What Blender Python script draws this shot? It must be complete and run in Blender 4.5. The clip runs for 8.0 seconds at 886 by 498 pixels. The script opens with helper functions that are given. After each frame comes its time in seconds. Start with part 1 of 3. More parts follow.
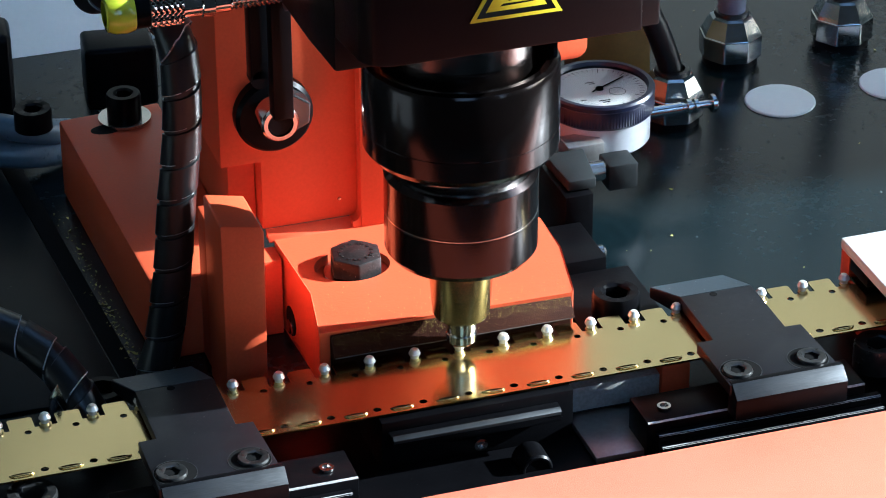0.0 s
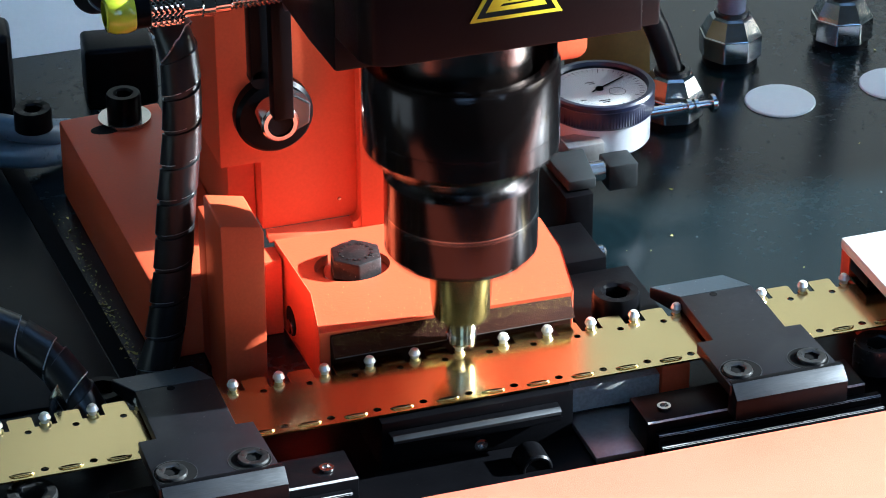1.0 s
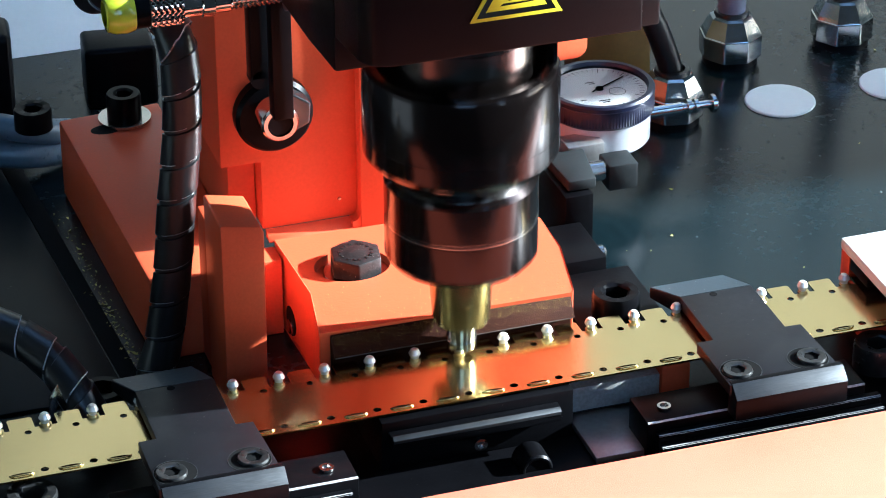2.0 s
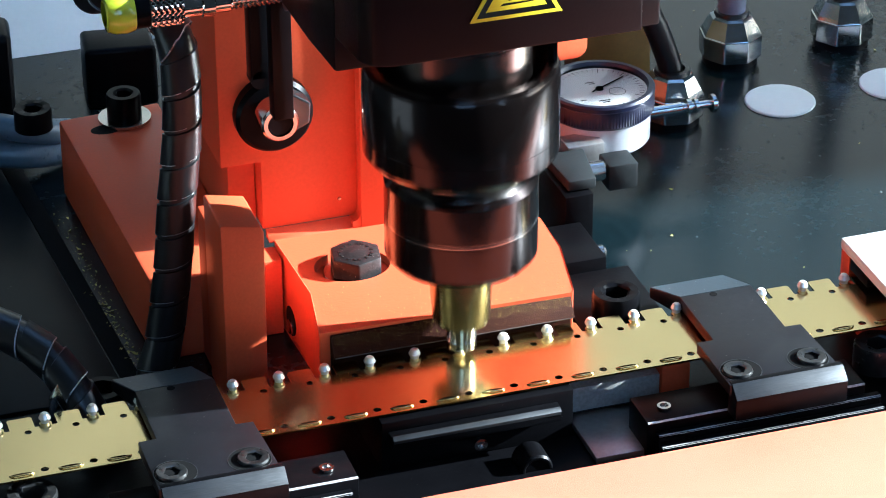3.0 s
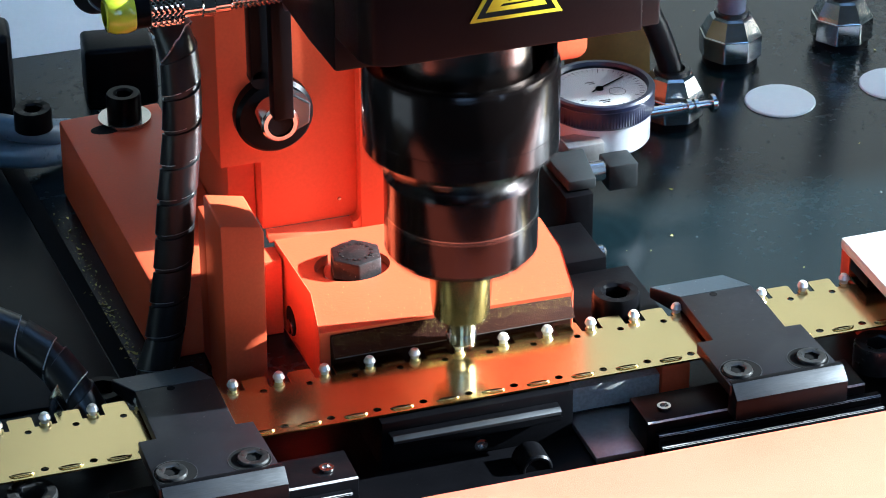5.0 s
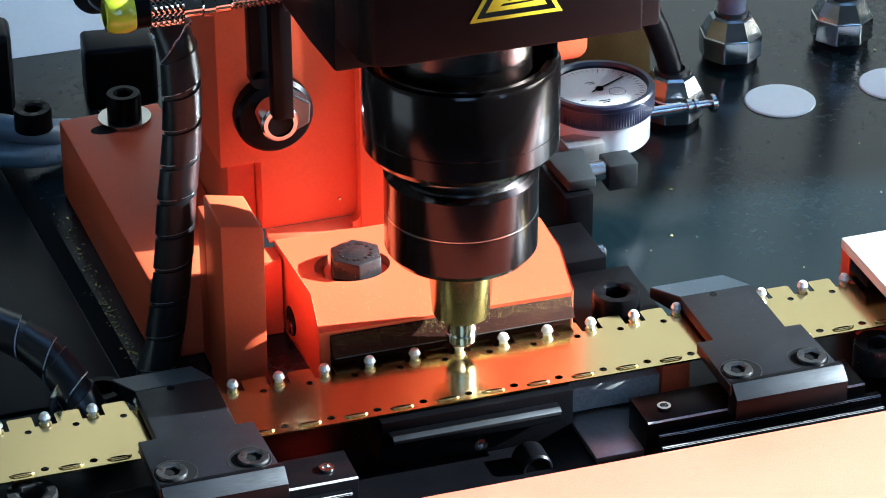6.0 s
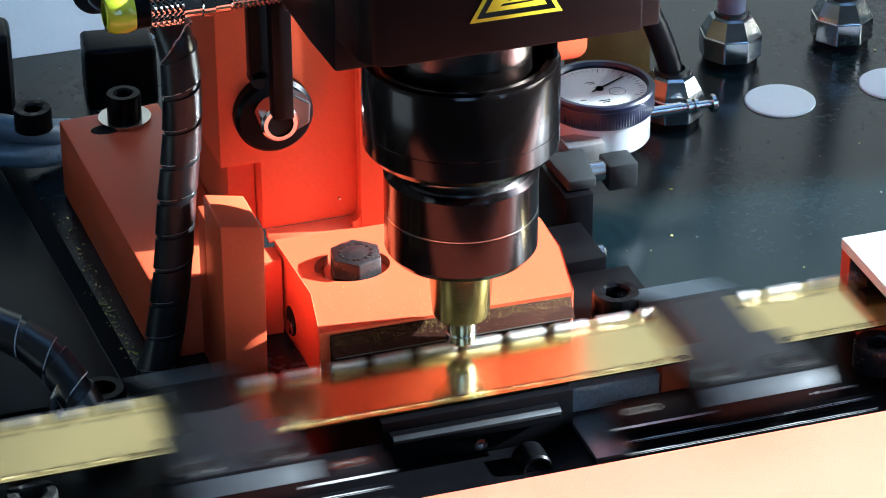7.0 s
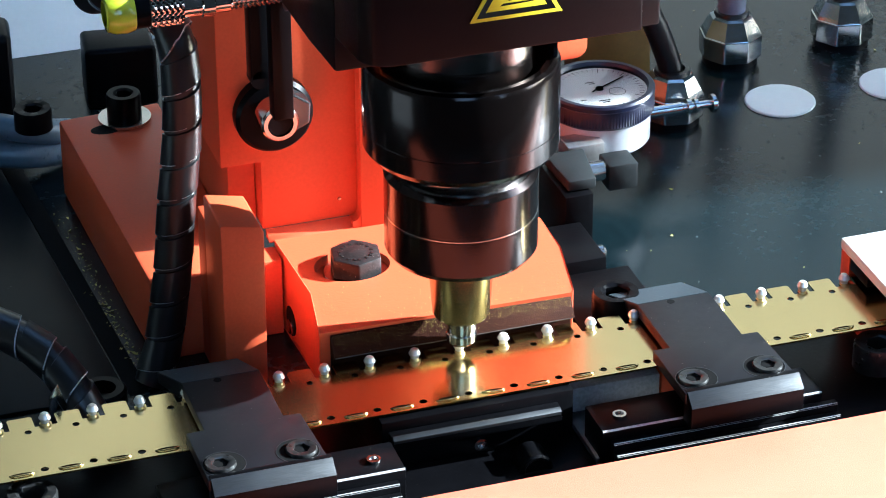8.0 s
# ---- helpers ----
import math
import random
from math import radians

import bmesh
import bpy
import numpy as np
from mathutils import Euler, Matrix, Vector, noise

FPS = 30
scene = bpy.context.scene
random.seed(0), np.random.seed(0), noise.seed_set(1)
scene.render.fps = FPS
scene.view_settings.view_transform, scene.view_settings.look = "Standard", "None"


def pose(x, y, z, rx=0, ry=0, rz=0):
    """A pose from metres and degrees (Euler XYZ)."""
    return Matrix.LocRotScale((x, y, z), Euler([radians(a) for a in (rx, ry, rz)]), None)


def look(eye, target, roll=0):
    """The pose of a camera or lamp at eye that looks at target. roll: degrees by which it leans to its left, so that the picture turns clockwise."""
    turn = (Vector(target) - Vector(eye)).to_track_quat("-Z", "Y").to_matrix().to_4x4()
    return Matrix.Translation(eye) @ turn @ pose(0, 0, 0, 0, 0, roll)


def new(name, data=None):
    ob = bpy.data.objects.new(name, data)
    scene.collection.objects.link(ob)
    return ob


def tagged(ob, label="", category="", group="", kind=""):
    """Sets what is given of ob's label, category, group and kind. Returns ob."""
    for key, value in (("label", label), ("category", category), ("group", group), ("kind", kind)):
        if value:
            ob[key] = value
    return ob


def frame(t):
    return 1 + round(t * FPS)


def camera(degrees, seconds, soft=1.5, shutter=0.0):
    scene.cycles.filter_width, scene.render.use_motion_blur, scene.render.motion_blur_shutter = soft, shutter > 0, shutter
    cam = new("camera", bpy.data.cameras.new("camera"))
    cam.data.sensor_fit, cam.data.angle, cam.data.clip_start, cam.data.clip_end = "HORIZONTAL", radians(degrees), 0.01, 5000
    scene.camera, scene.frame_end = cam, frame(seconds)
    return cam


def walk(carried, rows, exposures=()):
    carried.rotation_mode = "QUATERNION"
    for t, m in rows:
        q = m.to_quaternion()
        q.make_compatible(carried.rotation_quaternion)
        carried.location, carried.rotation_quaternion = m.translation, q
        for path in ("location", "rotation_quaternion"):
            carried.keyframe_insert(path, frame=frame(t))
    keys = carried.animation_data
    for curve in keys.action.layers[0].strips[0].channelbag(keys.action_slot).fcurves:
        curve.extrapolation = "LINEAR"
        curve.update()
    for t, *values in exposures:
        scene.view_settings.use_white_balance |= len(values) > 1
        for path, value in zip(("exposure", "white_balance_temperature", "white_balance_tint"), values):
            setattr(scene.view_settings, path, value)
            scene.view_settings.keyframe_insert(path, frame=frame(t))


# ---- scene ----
cam = camera(16.44, 8.0, soft=1.0, shutter=1.2)
EYE = (-0.26432, -0.79686, 0.51304)
STAND = look(EYE, (0.01551, 0.06622, 0.0), -0.3)
walk(cam, [(0.0, STAND), (8.0, STAND)], exposures=[(0.0, 2.15, 5180, 0), (0.5, 2.35, 5180, 0), (1.0, 2.49, 5180, 0), (1.5, 2.63, 5180, 0), (3.0, 2.71, 5180, 0), (8.0, 2.73, 5180, 0)])

# ---- daylight ----
SUN_FROM = Vector((0.90, -0.09, 0.385)).normalized()
world = bpy.data.worlds.new("sky")
scene.world = world
world.use_nodes = True
wn = world.node_tree.nodes
sky = wn.new("ShaderNodeTexSky")
sky.sky_type = 'NISHITA'
sky.sun_disc = False
sky.sun_elevation = math.asin(SUN_FROM.z)
sky.sun_rotation = math.atan2(SUN_FROM.x, SUN_FROM.y)
wn["Background"].inputs["Strength"].default_value = 0.15
world.node_tree.links.new(sky.outputs[0], wn["Background"].inputs["Color"])
sun = bpy.data.lights.new("sun", 'SUN')
sun.energy, sun.angle, sun.color = 5.0, radians(0.5), (1.0, 0.95, 0.88)
new("sun", sun).matrix_world = look(SUN_FROM * 3, (0, 0, 0))


# ---- materials ----
def surface(name, color, rough=0.5, metal=0.0, grain=400.0, vary=0.15, bump=0.1, stain=None, stain_at=0.62,
            stain_scale=60.0, rough_vary=0.12, coat=0.0, stretch=None, noise_detail=4.0, spec=0.5):
    """A painted or metal surface with grain, stains and fine relief at true size."""
    m = bpy.data.materials.new(name)
    m.use_nodes = True
    n, l = m.node_tree.nodes, m.node_tree.links
    b = n["Principled BSDF"]
    b.inputs["Metallic"].default_value = metal
    b.inputs["Coat Weight"].default_value = coat
    b.inputs["Coat Roughness"].default_value = rough * 0.8
    b.inputs["Specular IOR Level"].default_value = spec
    tc = n.new("ShaderNodeTexCoord")
    mp = n.new("ShaderNodeMapping")
    l.new(tc.outputs["Object"], mp.inputs["Vector"])
    if stretch:
        mp.inputs["Scale"].default_value = stretch
    fine = n.new("ShaderNodeTexNoise")
    fine.inputs["Scale"].default_value = grain
    fine.inputs["Detail"].default_value = noise_detail
    l.new(mp.outputs[0], fine.inputs["Vector"])
    broad = n.new("ShaderNodeTexNoise")
    broad.inputs["Scale"].default_value = stain_scale
    broad.inputs["Detail"].default_value = 6.0
    l.new(tc.outputs["Object"], broad.inputs["Vector"])
    ramp = n.new("ShaderNodeValToRGB")
    c = color
    ramp.color_ramp.elements[0].position, ramp.color_ramp.elements[1].position = 0.3, 0.7
    ramp.color_ramp.elements[0].color = (*[x * (1 - vary) for x in c], 1)
    ramp.color_ramp.elements[1].color = (*[min(1, x * (1 + vary)) for x in c], 1)
    add = n.new("ShaderNodeMath")
    add.operation = 'ADD'
    half = n.new("ShaderNodeMath")
    half.operation = 'MULTIPLY'
    half.inputs[1].default_value = 0.5
    l.new(fine.outputs[0], add.inputs[0])
    l.new(broad.outputs[0], add.inputs[1])
    l.new(add.outputs[0], half.inputs[0])
    l.new(half.outputs[0], ramp.inputs["Fac"])
    out = ramp.outputs["Color"]
    if stain:
        mix = n.new("ShaderNodeMix")
        mix.data_type = 'RGBA'
        speck = n.new("ShaderNodeTexNoise")
        speck.inputs["Scale"].default_value = grain * 1.7
        speck.inputs["Detail"].default_value = 2.0
        l.new(tc.outputs["Object"], speck.inputs["Vector"])
        sr = n.new("ShaderNodeValToRGB")
        sr.color_ramp.elements[0].position, sr.color_ramp.elements[1].position = stain_at, stain_at + 0.04
        l.new(speck.outputs[0], sr.inputs["Fac"])
        l.new(sr.outputs["Color"], mix.inputs["Factor"])
        l.new(out, mix.inputs[6])
        mix.inputs[7].default_value = (*stain, 1)
        out = mix.outputs[2]
    l.new(out, b.inputs["Base Color"])
    mr = n.new("ShaderNodeMapRange")
    mr.inputs["To Min"].default_value = max(0.02, rough - rough_vary)
    mr.inputs["To Max"].default_value = min(1.0, rough + rough_vary)
    l.new(half.outputs[0], mr.inputs["Value"])
    l.new(mr.outputs[0], b.inputs["Roughness"])
    if bump:
        bp = n.new("ShaderNodeBump")
        bp.inputs["Strength"].default_value = bump
        bp.inputs["Distance"].default_value = 0.0002
        l.new(fine.outputs[0], bp.inputs["Height"])
        l.new(bp.outputs[0], b.inputs["Normal"])
    return m


RED = surface("red_paint", (0.62, 0.097, 0.036), 0.42, grain=900, vary=0.08, bump=0.2, spec=0.22)
# frame red made paler, so the cover's colour carries the sunlight
SUNLIT_RED = surface("cover_coat_sunlit", (0.76, 0.18, 0.105), 0.42, grain=2600, vary=0.05, bump=0.35, spec=0.6)
BLACK = surface("black_oxide", (0.0022, 0.0022, 0.0028), 0.34, 0.0, grain=700, vary=0.3, bump=0.15, stain=(0.10, 0.09, 0.08), stain_at=0.76, spec=0.08)
CLAMP = surface("blued_steel", (0.006, 0.0060, 0.0075), 0.40, 0.0, grain=500, vary=0.3, bump=0.12, stain=(0.14, 0.13, 0.12), stain_at=0.73, spec=0.27)
WORN = surface("worn_edge", (0.42, 0.41, 0.40), 0.45, 0.15, grain=1500, vary=0.5, bump=0.3)
SCREW2 = surface("polished_nut", (0.17, 0.18, 0.19), 0.2, 0.95, grain=400, vary=0.2, bump=0.08)
FACET_SHEEN = surface("facet_sky_sheen", (0.045, 0.062, 0.075), 0.38, 0.3, grain=600, vary=0.3, bump=0.2, stretch=(0.4, 3, 3), stain=(0.2, 0.22, 0.23), stain_at=0.72)
BOLT = surface("worn_bolt_steel", (0.020, 0.019, 0.019), 0.42, 0.3, grain=700, vary=0.5, bump=0.7, stain=(0.30, 0.28, 0.25), stain_at=0.70)
WRAP_GLINT = surface("wrap_edge_glint", (0.36, 0.37, 0.38), 0.4, grain=900, vary=0.5, bump=0.2)
DULL = surface("dull_machined_steel", (0.30, 0.29, 0.28), 0.5, 0.2, grain=900, vary=0.35, bump=0.25, stain=(0.3, 0.28, 0.24), stain_at=0.70)
LUG = surface("dull_lug_steel", (0.012, 0.0145, 0.0155), 0.5, 0.0, grain=900, vary=0.3, bump=0.2, spec=0.25)
WORN_DARK = surface("worn_bar_edge", (0.10, 0.09, 0.085), 0.4, 0.7, grain=1500, vary=0.5, bump=0.3)
SCREW = surface("worn_screw", (0.055, 0.055, 0.055), 0.3, 0.8, grain=500, vary=0.35, bump=0.15)
GROUND_EDGE = surface("ground_steel", (0.075, 0.078, 0.082), 0.42, 0.9, grain=900, vary=0.2, bump=0.2, stretch=(0.3, 4, 4))
TURNED = surface("turned_dark_steel", (0.024, 0.0175, 0.0165), 0.16, 0.9, grain=500, vary=0.15, bump=0.06, stretch=(0.3, 0.3, 8), coat=0.22)
BRIGHT = surface("bright_steel", (0.46, 0.44, 0.42), 0.22, 1.0, grain=600, vary=0.12, bump=0.08, stretch=(0.4, 0.4, 5))
CHROME = surface("nickel_plate", (0.66, 0.65, 0.63), 0.14, 1.0, grain=300, vary=0.1, bump=0.03)
NECK = surface("turned_neck_steel", (0.15, 0.12, 0.11), 0.22, 1.0, grain=500, vary=0.3, bump=0.12, stretch=(0.3, 0.3, 6))
NOZZLE = surface("nozzle_bronze", (0.42, 0.36, 0.20), 0.22, 1.0, grain=500, vary=0.1, bump=0.05, stretch=(0.3, 0.3, 6))
BRASS = surface("rolled_brass", (0.67, 0.535, 0.255), 0.18, 1.0, grain=260, vary=0.05, bump=0.03, stretch=(0.25, 3, 1), rough_vary=0.05)
SILVER = surface("silver_contact", (0.86, 0.83, 0.78), 0.35, 0.75, grain=900, vary=0.1, bump=0.25)
HOUSING = surface("dark_housing", (0.0035, 0.0018, 0.0024), 0.40, grain=900, vary=0.12, bump=0.12, spec=0.15)
TABLE = surface("table_teal", (0.0036, 0.0088, 0.0112), 0.24, grain=300, vary=0.35, bump=0.02, stain=(0.10, 0.13, 0.13), stain_at=0.74, stain_scale=14, spec=0.36, rough_vary=0.2)
# table teal darkened; the shade on the left is in the colour
SHADED_TEAL = surface("shaded_table_teal", (0.003, 0.005, 0.006), 0.4, grain=300, vary=0.35, bump=0.05, stain=(0.05, 0.06, 0.06), stain_at=0.76, spec=0.12)
WHITE = surface("white_plastic", (0.82, 0.85, 0.83), 0.4, grain=500, vary=0.03, bump=0.04)
CASE = surface("gauge_case_paint", (0.42, 0.43, 0.46), 0.4, grain=400, vary=0.08, bump=0.08)
PALE = surface("pale_panel", (0.70, 0.70, 0.70), 0.5, grain=200, vary=0.04, bump=0.05)
YELLOW = surface("warning_yellow", (0.85, 0.66, 0.02), 0.4, grain=500, vary=0.04, bump=0.02)
# real print and pointer black, also painted on for the shade in holes
INK_AND_HOLE = surface("ink_and_hole_black", (0.008, 0.008, 0.008), 0.6, grain=500, vary=0.1, bump=0.02, spec=0.03)
NAVY = surface("navy_bezel", (0.006, 0.008, 0.028), 0.35, 0.0, grain=600, vary=0.2, bump=0.05)
RUBBER = surface("black_sleeve", (0.007, 0.007, 0.008), 0.33, grain=500, vary=0.25, bump=0.1)
GREYTUBE = surface("grey_conduit", (0.17, 0.18, 0.24), 0.45, grain=500, vary=0.1, bump=0.05)
BLUETUBE = surface("blue_grey_tube", (0.11, 0.16, 0.21), 0.3, grain=400, vary=0.2, bump=0.05)
DUSTY = surface("dusty_dark_steel", (0.028, 0.009, 0.005), 0.6, 0.0, grain=2600, vary=0.6, bump=0.4, stain=(0.13, 0.05, 0.02), stain_at=0.66, spec=0.05)
ALU = surface("milled_aluminium", (0.40, 0.39, 0.38), 0.4, 0.9, grain=500, vary=0.2, bump=0.2)
FITTING = surface("yellow_green_resin", (0.55, 0.60, 0.03), 0.12, grain=200, vary=0.15, bump=0.02, coat=0.6)
OCHRE = surface("ochre_block", (0.10, 0.065, 0.012), 0.5, grain=400, vary=0.2, bump=0.1)
CONCRETE = surface("concrete", (0.22, 0.21, 0.20), 0.8, grain=40, vary=0.2, bump=0.3, stain_scale=1.5)
WALLPAINT = surface("grey_wall_paint", (0.105, 0.13, 0.14), 0.7, grain=30, vary=0.08, bump=0.1, stain_scale=1.2)
# tones of the added walls, set by what brass and head reflect
PALEWALL = surface("pale_grey_wall_paint", (0.80, 0.78, 0.70), 0.7, grain=30, vary=0.06, bump=0.1, stain_scale=1.2)
DARKWALL = surface("dark_grey_wall_paint", (0.035, 0.038, 0.04), 0.7, grain=30, vary=0.08, bump=0.1, stain_scale=1.2)
CHIP = surface("brass_chip", (0.62, 0.52, 0.14), 0.4, 0.5, grain=500, vary=0.2, bump=0.1)

glass = bpy.data.materials.new("gauge_glass")
glass.use_nodes = True
gb = glass.node_tree.nodes["Principled BSDF"]
gb.inputs["Transmission Weight"].default_value = 1.0
gb.inputs["Roughness"].default_value = 0.02
gb.inputs["IOR"].default_value = 1.2

# ---- building helpers, all in millimetres ----
MM = 0.001


def finish(bm):
    bmesh.ops.recalc_face_normals(bm, faces=bm.faces)
    bmesh.ops.scale(bm, vec=(MM, MM, MM), verts=bm.verts)


def part(name, bm, material, parent=None, label="", smooth=True):
    """One mesh object out of a bmesh drawn in millimetres."""
    finish(bm)
    me = bpy.data.meshes.new(name)
    bm.to_mesh(me)
    bm.free()
    me.materials.append(material)
    if smooth:
        me.shade_smooth()
        me.set_sharp_from_angle(angle=radians(32))
    ob = new(name, me)
    ob.parent = parent
    if label:
        tagged(ob, label)
    return ob


def share(name, me, m, parent=None):
    ob = new(name, me)
    ob.matrix_basis = m
    ob.parent = parent
    return ob


def thing(name, label, category, group="", at=(0, 0, 0)):
    e = new(name)
    e.empty_display_size = 0.01
    e.location = Vector(at) * MM
    return tagged(e, label, category, group)


def bevel(bm, w, seg=2):
    if w > 0:
        es = [e for e in bm.edges if len(e.link_faces) == 2 and e.calc_face_angle(0) > radians(25)]
        bmesh.ops.bevel(bm, geom=es, offset=w, segments=seg, profile=0.5, affect='EDGES', clamp_overlap=True)
    return bm


def prism(pts, z0, z1, w=0.4, seg=2, bm=None):
    """An outline in plan, raised from z0 to z1."""
    own = bmesh.new()
    lo = [own.verts.new((x, y, z0)) for x, y in pts]
    hi = [own.verts.new((x, y, z1)) for x, y in pts]
    own.faces.new(lo[::-1])
    own.faces.new(hi)
    k = len(pts)
    for i in range(k):
        own.faces.new((lo[i], lo[(i + 1) % k], hi[(i + 1) % k], hi[i]))
    bmesh.ops.recalc_face_normals(own, faces=own.faces)
    bevel(own, w, seg)
    return join(bm, own) if bm else own


def join(bm, other):
    me = bpy.data.meshes.new("tmp")
    other.to_mesh(me)
    other.free()
    bm.from_mesh(me)
    bpy.data.meshes.remove(me)
    return bm


def box(x0, x1, y0, y1, z0, z1, w=0.4, seg=2, bm=None):
    return prism([(x0, y0), (x1, y0), (x1, y1), (x0, y1)], z0, z1, w, seg, bm)


def profile_x(pts, x0, x1, w=0.4, bm=None):
    """An outline in y and z, drawn along x."""
    own = bmesh.new()
    a = [own.verts.new((x0, y, z)) for y, z in pts]
    b = [own.verts.new((x1, y, z)) for y, z in pts]
    own.faces.new(a[::-1])
    own.faces.new(b)
    k = len(pts)
    for i in range(k):
        own.faces.new((a[i], a[(i + 1) % k], b[(i + 1) % k], b[i]))
    bmesh.ops.recalc_face_normals(own, faces=own.faces)
    bevel(own, w)
    return join(bm, own) if bm else own


def profile_y(pts, y0, y1, w=0.4, bm=None):
    """An outline in x and z, drawn along y."""
    own = bmesh.new()
    a = [own.verts.new((x, y0, z)) for x, z in pts]
    b = [own.verts.new((x, y1, z)) for x, z in pts]
    own.faces.new(a)
    own.faces.new(b[::-1])
    k = len(pts)
    for i in range(k):
        own.faces.new((a[i], b[i], b[(i + 1) % k], a[(i + 1) % k]))
    bmesh.ops.recalc_face_normals(own, faces=own.faces)
    bevel(own, w)
    return join(bm, own) if bm else own


def lathe(rz, cx=0, cy=0, seg=64, turn=None, bm=None):
    """A turned body: (radius, height) pairs round the vertical through cx, cy; turn: a pose (mm) applied first."""
    own = bmesh.new()
    rings = []
    for r, z in rz:
        if r < 1e-6:
            rings.append([own.verts.new((0, 0, z))])
        else:
            rings.append([own.verts.new((r * math.cos(2 * math.pi * i / seg), r * math.sin(2 * math.pi * i / seg), z)) for i in range(seg)])
    for a, b in zip(rings, rings[1:]):
        for i in range(seg):
            j = (i + 1) % seg
            if len(a) == 1 and len(b) == 1:
                continue
            if len(a) == 1:
                own.faces.new((a[0], b[i], b[j]))
            elif len(b) == 1:
                own.faces.new((a[i], a[j], b[0]))
            else:
                own.faces.new((a[i], a[j], b[j], b[i]))
    if turn is not None:
        bmesh.ops.transform(own, matrix=turn, verts=own.verts)
    bmesh.ops.translate(own, vec=(cx, cy, 0), verts=own.verts)
    bmesh.ops.recalc_face_normals(own, faces=own.faces)
    return join(bm, own) if bm else own


def ngon(n, r, cx=0, cy=0, a0=0.0):
    return [(cx + r * math.cos(a0 + 2 * math.pi * i / n), cy + r * math.sin(a0 + 2 * math.pi * i / n)) for i in range(n)]


def smooth_path(pts, per=10):
    out = []
    P = [Vector(p) for p in pts]
    P = [P[0] * 2 - P[1]] + P + [P[-1] * 2 - P[-2]]
    for i in range(1, len(P) - 2):
        a, b, c, d = P[i - 1:i + 3]
        for k in range(per):
            t = k / per
            out.append(0.5 * (2 * b + (c - a) * t + (2 * a - 5 * b + 4 * c - d) * t * t + (3 * b - a - 3 * c + d) * t ** 3))
    out.append(P[-2])
    return out


def tube(pts, radius, seg=20, bm=None, bulge=None):
    """A round tube along points; bulge(i) scales its radius."""
    own = bmesh.new()
    up = Vector((0.13, 0.31, 0.94))
    rings = []
    for i, p in enumerate(pts):
        d = (pts[min(i + 1, len(pts) - 1)] - pts[max(i - 1, 0)]).normalized()
        u = d.cross(up).normalized() if abs(d.dot(up)) < 0.98 else d.cross(Vector((1, 0, 0))).normalized()
        v = d.cross(u)
        r = radius * (bulge(i) if bulge else 1)
        rings.append([own.verts.new(p + r * (math.cos(2 * math.pi * k / seg) * u + math.sin(2 * math.pi * k / seg) * v)) for k in range(seg)])
    for a, b in zip(rings, rings[1:]):
        for k in range(seg):
            own.faces.new((a[k], a[(k + 1) % seg], b[(k + 1) % seg], b[k]))
    own.faces.new(rings[0][::-1])
    own.faces.new(rings[-1])
    return join(bm, own) if bm else own


def socket_screw(label, at, r, h, socket, washer=0.0, material=None):
    """A socket-head cap screw: knurled head with a real hexagon socket."""
    s = thing("socket_screw", label, "screw", "socket screws", at)
    bm = bmesh.new()
    seg = 36
    def hexpoint(i):
        a = 2 * math.pi * i / seg
        k = math.pi / 3
        f = math.cos(k / 2) / math.cos((a % k) - k / 2)
        return socket * f * math.cos(a), socket * f * math.sin(a)
    def ring(r_, z, wob=0.0):
        return [bm.verts.new(((r_ + (wob if i % 2 else 0)) * math.cos(2 * math.pi * i / seg), (r_ + (wob if i % 2 else 0)) * math.sin(2 * math.pi * i / seg), z)) for i in range(seg)]
    rows = [ring(r, 0), ring(r, 0.12 * h, -0.02 * r), ring(r, h * 0.86, -0.02 * r), ring(r * 0.93, h), ring(socket * 1.16, h),
            [bm.verts.new((*hexpoint(i), h - 0.07 * h)) for i in range(seg)], [bm.verts.new((*hexpoint(i), h * 0.35)) for i in range(seg)]]
    for a, b in zip(rows, rows[1:]):
        for i in range(seg):
            bm.faces.new((a[i], a[(i + 1) % seg], b[(i + 1) % seg], b[i]))
    bm.faces.new(rows[-1])
    bm.faces.new(rows[0][::-1])
    part("head", bm, material or BLACK, s)
    if washer:
        part("washer", lathe([(r * 0.6, 0.1), (washer, 0.1), (washer, -0.9), (washer - 0.3, -1.2), (r * 0.6, -1.2)], seg=40), BRIGHT, s, "bright steel washer")
    return s

# ---- large structure ----
floor = part("floor", box(-20000, 20000, -20000, 20000, -960, -900, 0), CONCRETE)
tagged(floor, "grey concrete workshop floor below the machine", "floor", kind="structure")
table_plate = part("table_plate", box(-420, 620, -300, 700, -46, -20, 1.5), TABLE)
tagged(table_plate, "dark teal painted steel machine table plate", "machine table", kind="structure")
machine_stand = part("machine_stand", box(-400, 600, -280, 680, -900, -46.5, 4), PALE)
tagged(machine_stand, "pale painted sheet-metal machine stand under the table", "machine stand", kind="structure")

# unseen room, added to hold back sky light and to be mirrored
wall_north = part("wall_north", box(-3000, 2600, 2600, 2800, -900, 5200, 0), PALEWALL)
tagged(wall_north, "added unseen pale wall, a bright backdrop for the brass to reflect", "wall", kind="structure")
wall_west = part("wall_west", box(-3200, -3000, -2200, 2800, -900, 5200, 0), WALLPAINT)
tagged(wall_west, "added unseen grey wall that holds back sky light", "wall", kind="structure")
